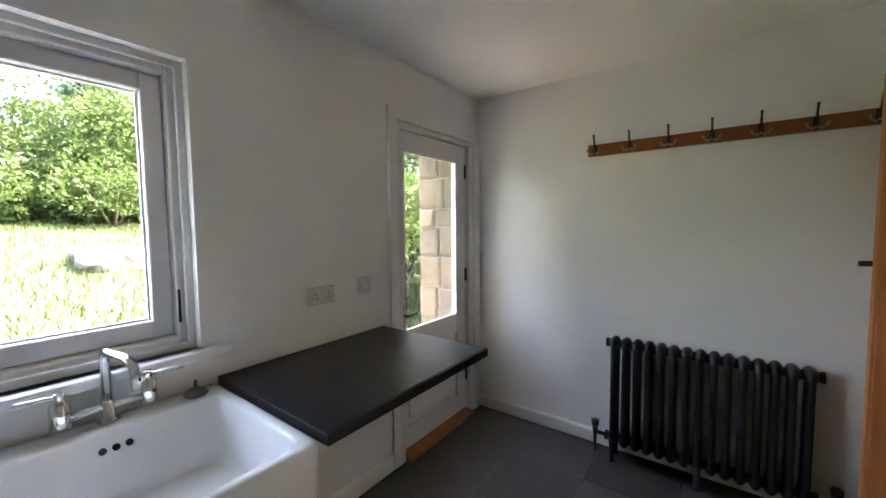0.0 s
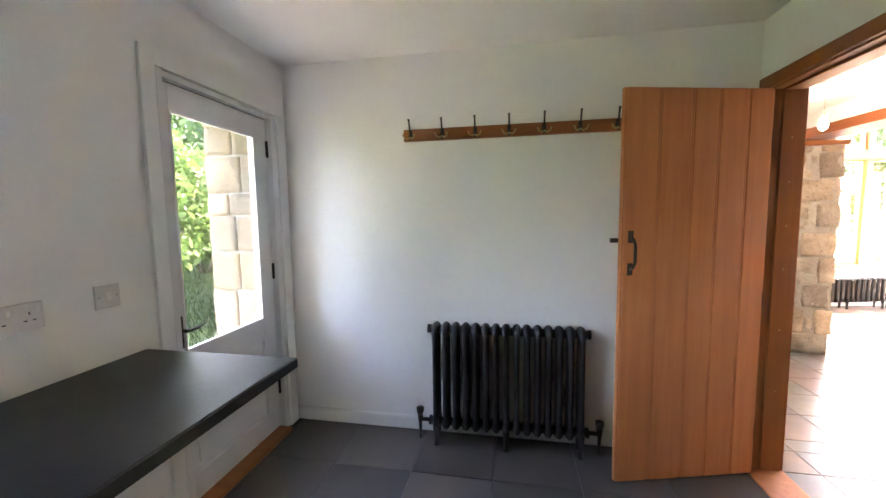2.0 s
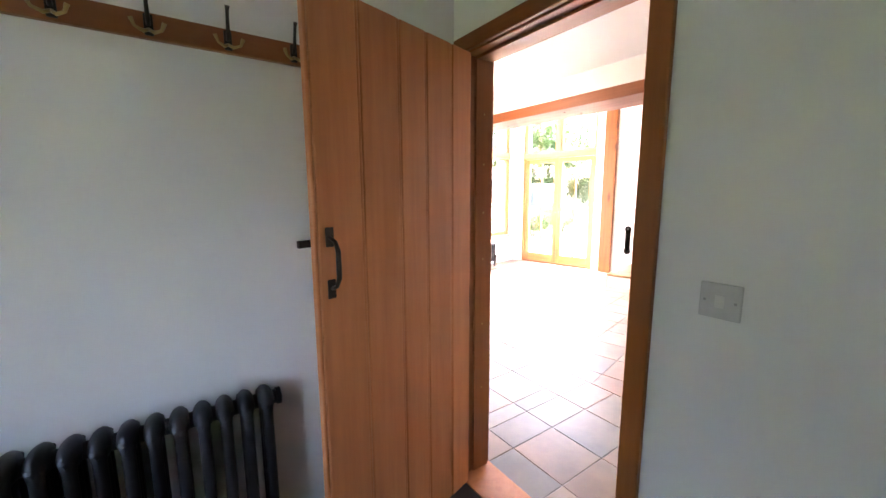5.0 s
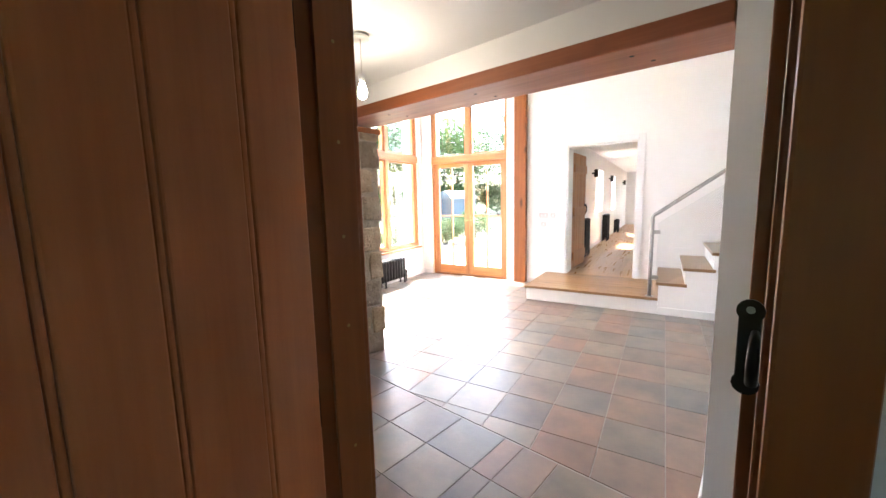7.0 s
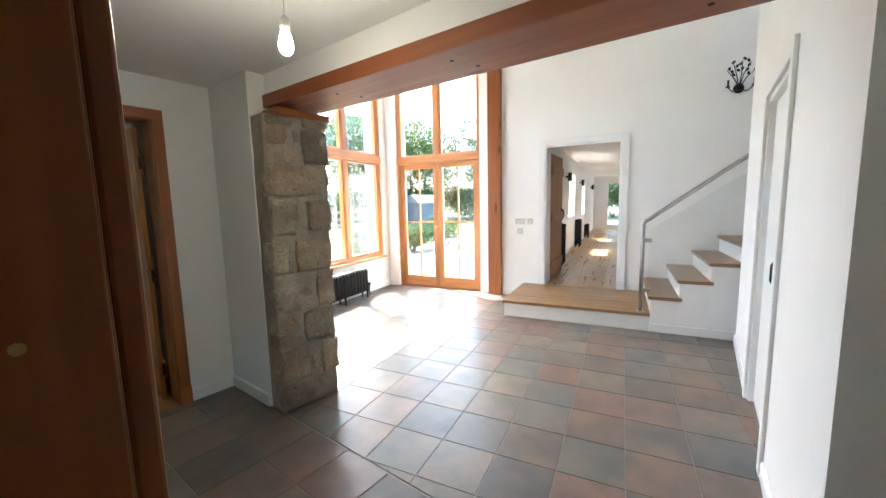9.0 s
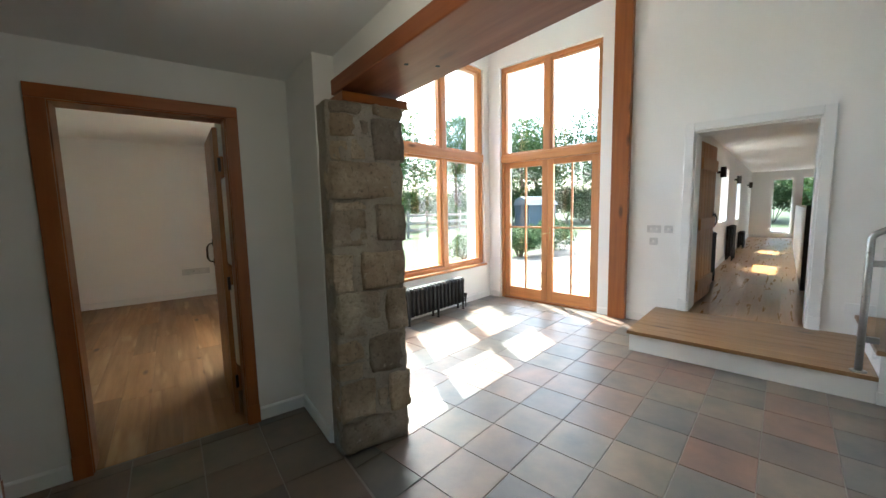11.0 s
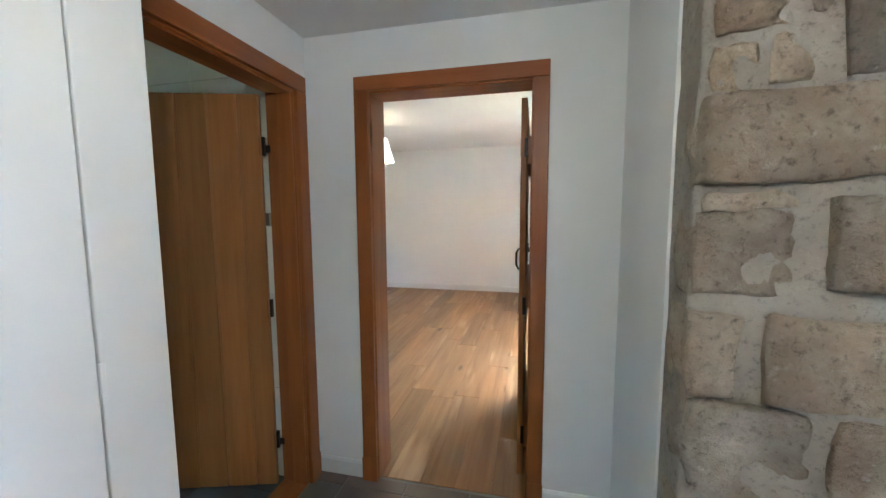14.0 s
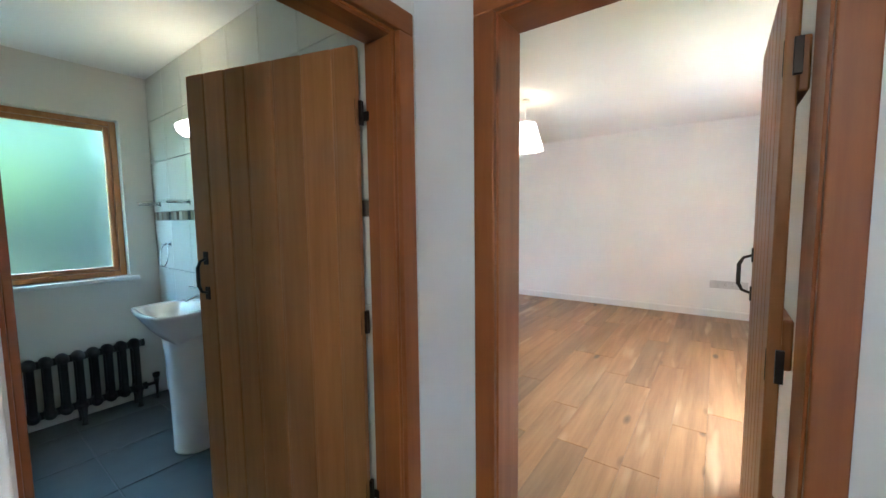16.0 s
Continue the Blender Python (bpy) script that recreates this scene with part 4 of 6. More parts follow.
def platform_and_stairs():
    p = thing("stair_platform", MH @ pose(-1.09, -2.35, 0), "low platform with a white riser and oak boarded top", "platform")
    part("riser", boxes((0.0, 0.0, 0.0, 1.085, 1.6, 0.166), bev=0.002), GLOSSW, p)
    for k in range(8):
        part("oak_board", boxes((-0.022 if k == 0 else 0.137 * k, -0.002, 0.1665, 0.137 * (k + 1) - 0.0012 if k < 7 else 1.088, 1.622, 0.2), bev=0.0025), OAKTREAD, p)
    s = thing("staircase", MH @ pose(-1.09, -2.35, 0), "staircase with white risers and thick oak treads", "staircase")
    for k in range(8):
        y1 = -0.26 * k
        z = 0.2 + 0.19 * (k + 1)
        part("riser", boxes((0.0, y1 - 0.262, 0.0, 1.085, y1 - 0.002 if k else -0.003, z - 0.036), bev=0.001), GLOSSW, s)
        part("tread", boxes((-0.03, y1 - 0.285, z - 0.0355, 1.085, y1 + 0.022, z), bev=0.006), OAKTREAD, s)
    part("string_board", boxes((-0.012, -0.75, 0.0, -0.0005, -0.003, 0.09), bev=0.003), GLOSSW, s)
    for k in range(4):
        y1 = -0.26 * k
        z = 0.2 + 0.19 * (k + 1)
        part("wall_string", boxes((1.0715, y1 - 0.10, z + 0.001, 1.0845, y1 + 0.09, z + 0.10), bev=0.002), GLOSSW, s)
    r = thing("stair_rail", MH @ pose(-1.05, -2.26, 0.2005), "brushed steel tube handrail with glass panels", "handrail")
    bm = bmesh.new()
    tube(bm, [(0, 0, 0), (0, 0, 0.5), (0, 0, 0.955), (0.0, -0.02, 0.985), (0.0, -0.06, 1.01), (0, -1.6, 2.16), (0, -2.2, 2.60)], 0.0212, 14)
    part("rail_tube", bm, STEEL, r)
    bm = bmesh.new()
    lathe(bm, [(0.045, 0), (0.045, 0.006), (0.024, 0.01)], n=16)
    part("base_flange", bm, STEEL, r)
    bm = bmesh.new()
    vs = [(0, -0.06, 0.10), (0, -1.6, 1.20), (0, -1.6, 1.98), (0, -0.06, 0.89)]
    lo = [bm.verts.new((x - 0.005, y, z)) for x, y, z in vs]
    hi = [bm.verts.new((x + 0.005, y, z)) for x, y, z in vs]
    bm.faces.new(lo)
    bm.faces.new(hi[::-1])
    for i in range(4):
        bm.faces.new((lo[i], lo[(i + 1) % 4], hi[(i + 1) % 4], hi[i]))
    g = part("glass_panel", bm, GLASS, r, "clear glass balustrade panel")
    g.visible_shadow = False
    for z in (0.24, 0.78):
        part("clamp", boxes((-0.016, -0.085, z - 0.022, 0.016, -0.018, z + 0.022), bev=0.003), STEEL, r)


platform_and_stairs()


def corridor_casing():
    t = thing("door_frame", MH @ pose(0, -1.04, 0.2, 0, 0, -90), "white painted architrave round the corridor opening", "door frame")
    w, h = 0.985, 1.995
    for x0, x1 in ((-0.085, 0.0), (w, w + 0.085)):
        part("architrave", boxes((x0, -0.024, 0.13, x1, -0.001, h + 0.085), bev=0.004), GLOSSW, t)
        part("plinth_block", boxes((x0 - 0.004, -0.03, 0.0, x1 + 0.004, -0.001, 0.129), bev=0.003), GLOSSW, t)
    part("architrave", boxes((0.0005, -0.024, h, w - 0.0005, -0.001, h + 0.085), bev=0.004), GLOSSW, t)
    part("jamb", boxes((0.0005, 0.001, 0, 0.02, 0.34, h - 0.021), bev=0.002), GLOSSW, t)
    part("jamb", boxes((w - 0.02, 0.001, 0, w - 0.0005, 0.34, h - 0.021), bev=0.002), GLOSSW, t)
    part("head", boxes((0.0005, 0.001, h - 0.02, w - 0.0005, 0.34, h - 0.0005), bev=0.002), GLOSSW, t)


corridor_casing()
ledged_door("plank_door", MH @ pose(0.36, -1.055, 0.2, 0, 0, -4), 0.84, 1.94, 6, "oak boarded corridor door folded back against the wall", OAKDOOR2, 0.76, 1.0)


def cupboard_door():
    d = math.degrees(math.atan2(0.115, 3.14))
    m = pose(3.08, 2.16, 0, 0, 0, d)
    t = thing("door_3", m @ pose(1.05, 0.0, 0), "white painted panelled door in the hall wall, closed", "door", kind="structure")
    part("door_leaf", boxes((0.03, -0.075, 0.01, 0.82, -0.035, 2.0), bev=0.004), GLOSSW, t)
    part("jamb", boxes((0.001, -0.299, 0, 0.028, -0.001, 2.036), bev=0.002), GLOSSW, t)
    part("jamb", boxes((0.822, -0.299, 0, 0.849, -0.001, 2.036), bev=0.002), GLOSSW, t)
    part("head", boxes((0.028, -0.299, 2.004, 0.822, -0.001, 2.036), bev=0.002), GLOSSW, t)
    for x0, x1 in ((-0.075, 0.001), (0.849, 0.925)):
        part("architrave", boxes((x0, 0.001, 0, x1, 0.02, 2.115), bev=0.004), GLOSSW, t)
    part("architrave", boxes((0.0015, 0.001, 2.037, 0.8485, 0.02, 2.115), bev=0.004), GLOSSW, t)
    bm = bmesh.new()
    pull_handle(bm, 0.10, -0.0345, 1.02, 1)
    part("handle", bm, BRONZE, t, "black wrought-iron pull handle")


cupboard_door()

# cupboard front in the passage, with a narrow gap at its hinge side
t = thing("passage_cupboard", pose(1.79, 3.04, 0), "white painted flush cupboard door in the passage wall", "cupboard")
part("frame", boxes((0.0005, 1.230, 0.0, 0.018, 1.368, LC - 0.002), bev=0.003), GLOSSW, t)
part("door", boxes((0.0005, 0.32, 0.012, 0.022, 1.223, LC - 0.004), bev=0.003), GLOSSW, t)
# black filler strip painted for the darkness of the hinge-side gap
part("hinge_gap", boxes((0.0003, 1.2235, 0.012, 0.006, 1.2295, LC - 0.004)), BLACKGAP, t, "black strip drawn as the shaded gap along the hinges")
part("frame", boxes((0.0005, 0.0, 0.0, 0.018, 0.312, LC - 0.002), bev=0.003), GLOSSW, t)
for z in (0.55, 1.1, 1.9):
    part("hinge", boxes((0.0225, 1.221, z - 0.04, 0.030, 1.232, z + 0.04), bev=0.002), GLOSSW, t)


def pendant(name, m, label, drop, bulb_r, power):
    t = thing(name, m, label, "pendant lamp")
    bm = bmesh.new()
    lathe(bm, [(0.05, -0.022), (0.048, -0.006), (0.03, 0.0)], n=20)
    part("ceiling_rose", bm, PLASTIC, t)
    part("cord", tube(bmesh.new(), [(0, 0, -0.02), (0, 0, -drop)], 0.003, 6), PLASTIC, t)
    bm = bmesh.new()
    lathe(bm, [(0.014, -drop - 0.05), (0.018, -drop - 0.045), (0.018, -drop - 0.01), (0.008, -drop)], n=14)
    part("lamp_holder", bm, PLASTIC, t)
    bm = bmesh.new()
    z = -drop - 0.05
    lathe(bm, [(0.012, z), (0.02, z - 0.02), (bulb_r, z - 0.045), (bulb_r * 1.02, z - 0.058), (bulb_r * 0.85, z - 0.072), (bulb_r * 0.4, z - 0.083)], n=16)
    part("bulb", bm, glow("warm_bulb", (1.0, 0.86, 0.66), power), t, "lit warm filament bulb")
    return t


pendant("pendant_bulb", pose(2.54, 3.73, LC), "bare lit bulb hanging from a white ceiling rose", 0.195, 0.025, 9.5)


def wall_sconce():
    t = thing("wall_sconce", MH @ pose(0, -3.22, 2.66, 0, 0, -90), "dark wrought-iron wall sconce shaped like leafy twigs", "wall lamp")
    bm = bmesh.new()
    lathe(bm, [(0.055, 0.0), (0.05, 0.02), (0.02, 0.035)], n=16)
    bmesh.ops.rotate(bm, cent=(0, 0, 0), matrix=Matrix.Rotation(radians(90), 3, "X"), verts=bm.verts[:])
    part("back_plate", bm, BRONZE, t)
    rnd = random.Random(5)
    for k in range(5):
        a = radians(-60 + 30 * k)
        bm = bmesh.new()
        tip = Vector((0.16 * math.sin(a), -0.10, 0.10 + 0.18 * math.cos(a)))
        mid = tip * 0.5 + Vector((rnd.uniform(-0.03, 0.03), -0.03, 0))
        tube(bm, [(0, -0.02, 0), mid, tip], [0.006, 0.005, 0.003], 6)
        part("twig", bm, BRONZE, t)
        for j in range(3):
            c = mid.lerp(tip, 0.3 + 0.35 * j)
            bm = bmesh.new()
            r = bmesh.ops.create_icosphere(bm, subdivisions=1, radius=1.0)
            bmesh.ops.transform(bm, matrix=Matrix.Translation(c + Vector((rnd.uniform(-0.025, 0.025), 0, 0.015))) @ Matrix.Rotation(rnd.uniform(0, 3), 4, "Y") @ Matrix.Diagonal((0.016, 0.004, 0.024, 1)), verts=r["verts"])
            part("leaf", bm, BRONZE, t)
    for s in (-1, 1):
        bm = bmesh.new()
        tube(bm, [(0, -0.02, -0.02), (s * 0.07, -0.08, -0.05), (s * 0.12, -0.1, 0.0)], 0.006, 6)
        lathe(bm, [(0.024, 0.0), (0.026, 0.008), (0.012, 0.012), (0.011, 0.08), (0.004, 0.085)], s * 0.12, -0.1, 0.0, 12)
        part("candle_arm", bm, BRONZE, t)


wall_sconce()


# ---- corridor things ----
for u, h, n in ((1.75, 0.78, 8), (4.95, 0.74, 9), (7.7, 0.45, 9)):
    column_radiator("column_radiator", MH @ pose(u, -0.915, 0.2), n, 0.062, h, 0.14, 3, "black cast-iron radiator along the corridor wall", valves=False)
for u in (3.2, 6.2, 10.2):
    t = thing("wall_lamp", MH @ pose(u, -0.90, 1.95), "dark metal up-down lamp on the corridor wall", "wall lamp", group="corridor wall lamps")
    bm = bmesh.new()
    lathe(bm, [(0.04, -0.09), (0.045, -0.085), (0.045, 0.085), (0.04, 0.09)], 0, -0.09, 0, 16)
    part("body", bm, BRONZE, t)
    part("bracket", boxes((-0.015, -0.05, -0.02, 0.015, -0.0005, 0.02), bev=0.003), BRONZE, t)
for k, (s0, s1, z0, z1) in enumerate(((3.5, 4.7, 1.05, 2.1), (6.7, 7.6, 1.0, 2.1))):
    t = thing("window_%d" % (k + 3), MH @ pose(0.34 + s0, -0.90, 0), "white framed window in the corridor wall", "window", kind="structure")
    w = s1 - s0
    part("window_frame", boxes((0.001, 0.16, z0 + 0.001, 0.05, 0.22, z1 - 0.001), (w - 0.05, 0.16, z0 + 0.001, w - 0.001, 0.22, z1 - 0.001), (0.05, 0.16, z0 + 0.001, w - 0.05, 0.22, z0 + 0.05), (0.05, 0.16, z1 - 0.05, w - 0.05, 0.22, z1 - 0.001), bev=0.004), GLOSSW, t)
    pane((0.0505, 0.188, z0 + 0.0505, w - 0.0505, 0.192, z1 - 0.0505), t)
t = thing("window_5", MH @ pose(CL, -1.45, 0, 0, 0, -90), "white framed garden door at the corridor end", "window", kind="structure")
part("window_frame", boxes((0.001, 0.1, 0.351, 0.04, 0.16, 2.199), (0.51, 0.1, 0.351, 0.549, 0.16, 2.199), (0.04, 0.1, 0.351, 0.51, 0.16, 0.40), (0.04, 0.1, 2.15, 0.51, 0.16, 2.199), bev=0.004), GLOSSW, t)
pane((0.0405, 0.128, 0.4005, 0.5095, 0.132, 2.1495), t)
t = thing("low_partition", MH @ pose(2.07, -2.02, 0.2), "chest-high white partition with a dark end panel", "partition")
part("body", boxes((0.03, -0.14, 0.0, 6.6, 0.0, 1.12), bev=0.003), GLOSSW, t)
part("end_panel", boxes((0.0, -0.50, 0.0, 0.028, -0.002, 1.16), bev=0.004), LAMINATE, t, "dark end panel")
skirting(hall(0.34, -0.90), hall(12.2, -0.90), 0.3)

# ---- bathroom ----
NB = 5.40     # face of the bathroom's tiled wall


def bath_window():
    t = thing("window_6", pose(-1.10, 3.78, 0.95), "varnished pine window, its frosted pane tinted green for the light off foliage", "window", kind="structure")
    W, H = 1.445, 1.13
    part("window_frame", boxes((-0.15, 0.001, 0.001, -0.07, 0.038, H - 0.001), (-0.15, W - 0.038, 0.001, -0.07, W - 0.001, H - 0.001), (-0.15, 0.038, 0.001, -0.07, W - 0.038, 0.038), (-0.15, 0.038, H - 0.038, -0.07, W - 0.038, H - 0.001), bev=0.005), WINWOOD, t)
    part("casement", boxes((-0.13, 0.040, 0.040, -0.082, 0.072, H - 0.040), (-0.13, W - 0.072, 0.040, -0.082, W - 0.040, H - 0.040), (-0.13, 0.072, 0.040, -0.082, W - 0.072, 0.072), (-0.13, 0.072, H - 0.072, -0.082, W - 0.072, H - 0.040), bev=0.005), WINWOOD, t)
    m = Mat("frosted_glass")
    # green put into the glass colour for light off the foliage outside
    m.color((0.78, 0.90, 0.70))
    m.rough(0.45)
    m.b.inputs["Transmission Weight"].default_value = 1.0
    m.b.inputs["IOR"].default_value = 1.25
    m.bump(m.noise(m.coords(), 70, 3), 0.3, 0.003)
    p = part("pane", boxes((-0.11, 0.0725, 0.0725, -0.106, W - 0.0725, H - 0.0725)), m.m, t, "frosted glass")
    p.visible_shadow = False
    part("window_sill", boxes((-0.07, -0.03, -0.03, 0.035, W + 0.05, 0.0), bev=0.006), GLOSSW, t, "white painted window board")


bath_window()


def pedestal_basin():
    t = thing("pedestal_basin", pose(-0.08, NB - 0.001, 0), "white ceramic pedestal wash basin with chrome taps", "basin")
    bm = bmesh.new()

    def ring(hw, y0, y1, z, n=24):
        out = []
        for k in range(n):
            a = 2 * math.pi * k / n
            cx, cy = math.cos(a), math.sin(a)
            k2 = 1 / max(abs(cx), abs(cy)) ** 0.55
            out.append(bm.verts.new((hw * cx * k2 * 0.86, (y0 + y1) / 2 + (y1 - y0) / 2 * cy * k2 * 0.86, z)))
        return out
    rs = [ring(0.14, -0.30, -0.02, 0.66), ring(0.20, -0.38, 0.0, 0.75), ring(0.265, -0.43, 0.0, 0.825), ring(0.275, -0.44, 0.0, 0.842), ring(0.27, -0.435, -0.005, 0.854), ring(0.235, -0.40, -0.12, 0.848), ring(0.21, -0.375, -0.14, 0.80), ring(0.11, -0.30, -0.18, 0.745)]
    for a, b in zip(rs, rs[1:]):
        for k in range(len(a)):
            bm.faces.new((a[k], a[(k + 1) % len(a)], b[(k + 1) % len(b)], b[k])).smooth = True
    bm.faces.new(rs[0][::-1])
    bm.faces.new(rs[-1])
    part("bowl", bm, CERAMIC, t)
    bm = bmesh.new()
    lathe(bm, [(0.118, 0), (0.120, 0.012), (0.118, 0.03), (0.120, 0.3), (0.130, 0.58), (0.142, 0.70)], 0, -0.16, 0, 24)
    part("pedestal", bm, CERAMIC, t)
    bm = bmesh.new()
    tube(bm, [(-0.012, -0.129, 0.80), (-0.012, -0.140, 0.80)], 0.011, 12)
    part("overflow_hole", bm, BLACKGAP, t, "small dark overflow hole")
    bm = bmesh.new()
    lathe(bm, [(0.026, 0), (0.024, 0.008), (0.021, 0.012), (0.021, 0.075), (0.018, 0.082), (0.005, 0.086)], 0, -0.06, 0.850, 16)
    tube(bm, [(0, -0.065, 0.892), (0, -0.11, 0.897), (0, -0.165, 0.882), (0, -0.172, 0.872)], [0.012, 0.012, 0.010, 0.009], 10)
    tap = part("mixer_tap", bm, CHROME, t, "chrome single-lever mixer tap")
    part("lever", tube(bmesh.new(), [(0, -0.058, 0.936), (0, -0.09, 0.950), (0, -0.15, 0.962)], [0.008, 0.007, 0.005], 8), CHROME, tap)


pedestal_basin()
t = thing("towel_ring", pose(-0.80, NB, 1.12), "chrome towel ring on the tiled wall", "towel ring")
bm = bmesh.new()
tube(bm, [(0, -0.0005, 0.065), (0, -0.006, 0.065)], 0.022, 14)
tube(bm, [(0, -0.005, 0.065), (0, -0.05, 0.065)], 0.009, 10)
part("mount", bm, CHROME, t)
bm = bmesh.new()
tube(bm, [(0.078 * math.sin(a), -0.045 + 0.012 * math.cos(a), -0.015 + 0.08 * math.cos(a)) for a in (2 * math.pi * k / 24 for k in range(25))], 0.005, 8, False)
part("ring", bm, CHROME, t)
t = thing("glass_shelf", pose(-0.945, NB, 1.475), "glass shelf on chrome brackets above the basin", "shelf")
for x in (0.0, 0.54):
    bm = bmesh.new()
    tube(bm, [(x, -0.0005, 0), (x, -0.008, 0)], 0.02, 14)
    tube(bm, [(x, -0.006, 0), (x, -0.135, 0)], 0.009, 8)
    part("bracket", bm, CHROME, t)
part("shelf", boxes((-0.03, -0.14, 0.010, 0.57, -0.012, 0.017), bev=0.001), GLASS, t)


def mosaic_mirror():
    t = thing("wall_mirror", pose(-0.27, NB - 0.0005, 1.25), "wall mirror with a mosaic glass border above the basin", "mirror")
    W, H = 0.46, 0.58
    part("backing", boxes((0, -0.012, 0, W, -0.0005, H), bev=0.002), STEEL, t)
    m = Mat("silvered_mirror")
    m.b.inputs["Metallic"].default_value = 1.0
    m.color((0.88, 0.90, 0.89))
    m.rough(0.02)
    part("mirror_glass", boxes((0.062, -0.0165, 0.062, W - 0.062, -0.0125, H - 0.062), bev=0.001), m.m, t, "silvered mirror glass")
    r = random.Random(14)
    tint = tile_mat("mosaic_mirror_glass", [(0.0, (0.10, 0.14, 0.13)), (0.35, (0.45, 0.55, 0.52)), (0.7, (0.75, 0.80, 0.78)), (1.0, (0.25, 0.36, 0.33))], 0.12, 0.2)
    for k in range(2):
        for edge in (0.002 + 0.03 * k, W - 0.031 - 0.03 * k):
            z = 0.002
            while z < H - 0.02:
                h = min(r.uniform(0.03, 0.10), H - 0.002 - z)
                part("mosaic_piece", boxes((edge + 0.001, -0.0175, z + 0.001, edge + 0.028, -0.0125, z + h - 0.001)), tint, t)
                z += h
        for edge in (0.002 + 0.03 * k, H - 0.031 - 0.03 * k):
            x = 0.064
            while x < W - 0.07:
                w = min(r.uniform(0.03, 0.09), W - 0.064 - x)
                part("mosaic_piece", boxes((x + 0.001, -0.0175, edge + 0.001, x + w - 0.001, -0.0125, edge + 0.028)), tint, t)
                x += w


mosaic_mirror()
t = thing("wall_lamp", pose(-0.10, NB, 1.90), "lit half-bowl bathroom wall lamp above the mirror", "wall lamp")
bm = bmesh.new()
lathe(bm, [(0.03, -0.05), (0.10, -0.04), (0.15, -0.01), (0.165, 0.02), (0.160, 0.022), (0.145, -0.005), (0.10, -0.03)], 0, 0, 0, 24)
bmesh.ops.transform(bm, matrix=Matrix.Translation((0, -0.075, 0)) @ Matrix.Diagonal((1.0, 0.42, 1.0, 1.0)), verts=bm.verts[:])
part("shade", bm, glow("warm_lamp_glass", (1.0, 0.80, 0.52), 0.35), t)
part("mount", boxes((-0.04, -0.012, -0.03, 0.04, -0.0005, 0.03), bev=0.004), CHROME, t)


# ---- the empty room ----
def shade_pendant():
    t = thing("pendant_lamp", pose(0.78, 8.1, RC), "pendant lamp with a cream pleated fabric shade, lit", "pendant lamp")
    bm = bmesh.new()
    lathe(bm, [(0.05, -0.02), (0.03, 0.0)], n=16)
    part("ceiling_rose", bm, PLASTIC, t)
    part("cord", tube(bmesh.new(), [(0, 0, -0.015), (0, 0, -0.30)], 0.003, 6), PLASTIC, t)
    bm = bmesh.new()
    n = 48
    top, bot = [], []
    for k in range(n):
        a = 2 * math.pi * k / n
        w = 1 + (0.012 if k % 2 else -0.012)
        top.append(bm.verts.new((0.105 * w * math.cos(a), 0.105 * w * math.sin(a), -0.24)))
        bot.append(bm.verts.new((0.185 * w * math.cos(a), 0.185 * w * math.sin(a), -0.52)))
    for k in range(n):
        bm.faces.new((top[k], top[(k + 1) % n], bot[(k + 1) % n], bot[k]))
    part("shade", bm, glow("lit_fabric_shade", (1.0, 0.82, 0.60), 0.07), t)
    bm = bmesh.new()
    lathe(bm, [(0.012, -0.30), (0.028, -0.36), (0.03, -0.39), (0.01, -0.42)], n=14)
    part("bulb", bm, glow("warm_room_bulb", (1.0, 0.76, 0.48), 2.2), t)
    return t


shade_pendant()
t = thing("window_7", pose(3.42, 7.17, 0), "varnished pine window of the empty room", "window", kind="structure")
part("window_frame", boxes((0.04, 0.001, 0.401, 0.12, 0.07, 2.099), (0.04, 1.33, 0.401, 0.12, 1.399, 2.099), (0.04, 0.07, 0.401, 0.12, 1.33, 0.47), (0.04, 0.07, 2.03, 0.12, 1.33, 2.099), bev=0.005), WINWOOD, t)
pane((0.078, 0.0705, 0.4705, 0.082, 1.3295, 2.0295), t)
# unseen west window, added only to brighten the empty room
t = thing("window_8", pose(-2.2, 7.5, 0), "unseen white framed window added to light the empty room", "window", kind="structure")
part("window_frame", boxes((-0.1, 0.001, 0.901, -0.04, 0.06, 2.099), (-0.1, 1.54, 0.901, -0.04, 1.599, 2.099), (-0.1, 0.06, 0.901, -0.04, 1.54, 0.96), (-0.1, 0.06, 2.04, -0.04, 1.54, 2.099), bev=0.004), GLOSSW, t)
pane((-0.072, 0.0605, 0.9605, -0.068, 1.5395, 2.0395), t)


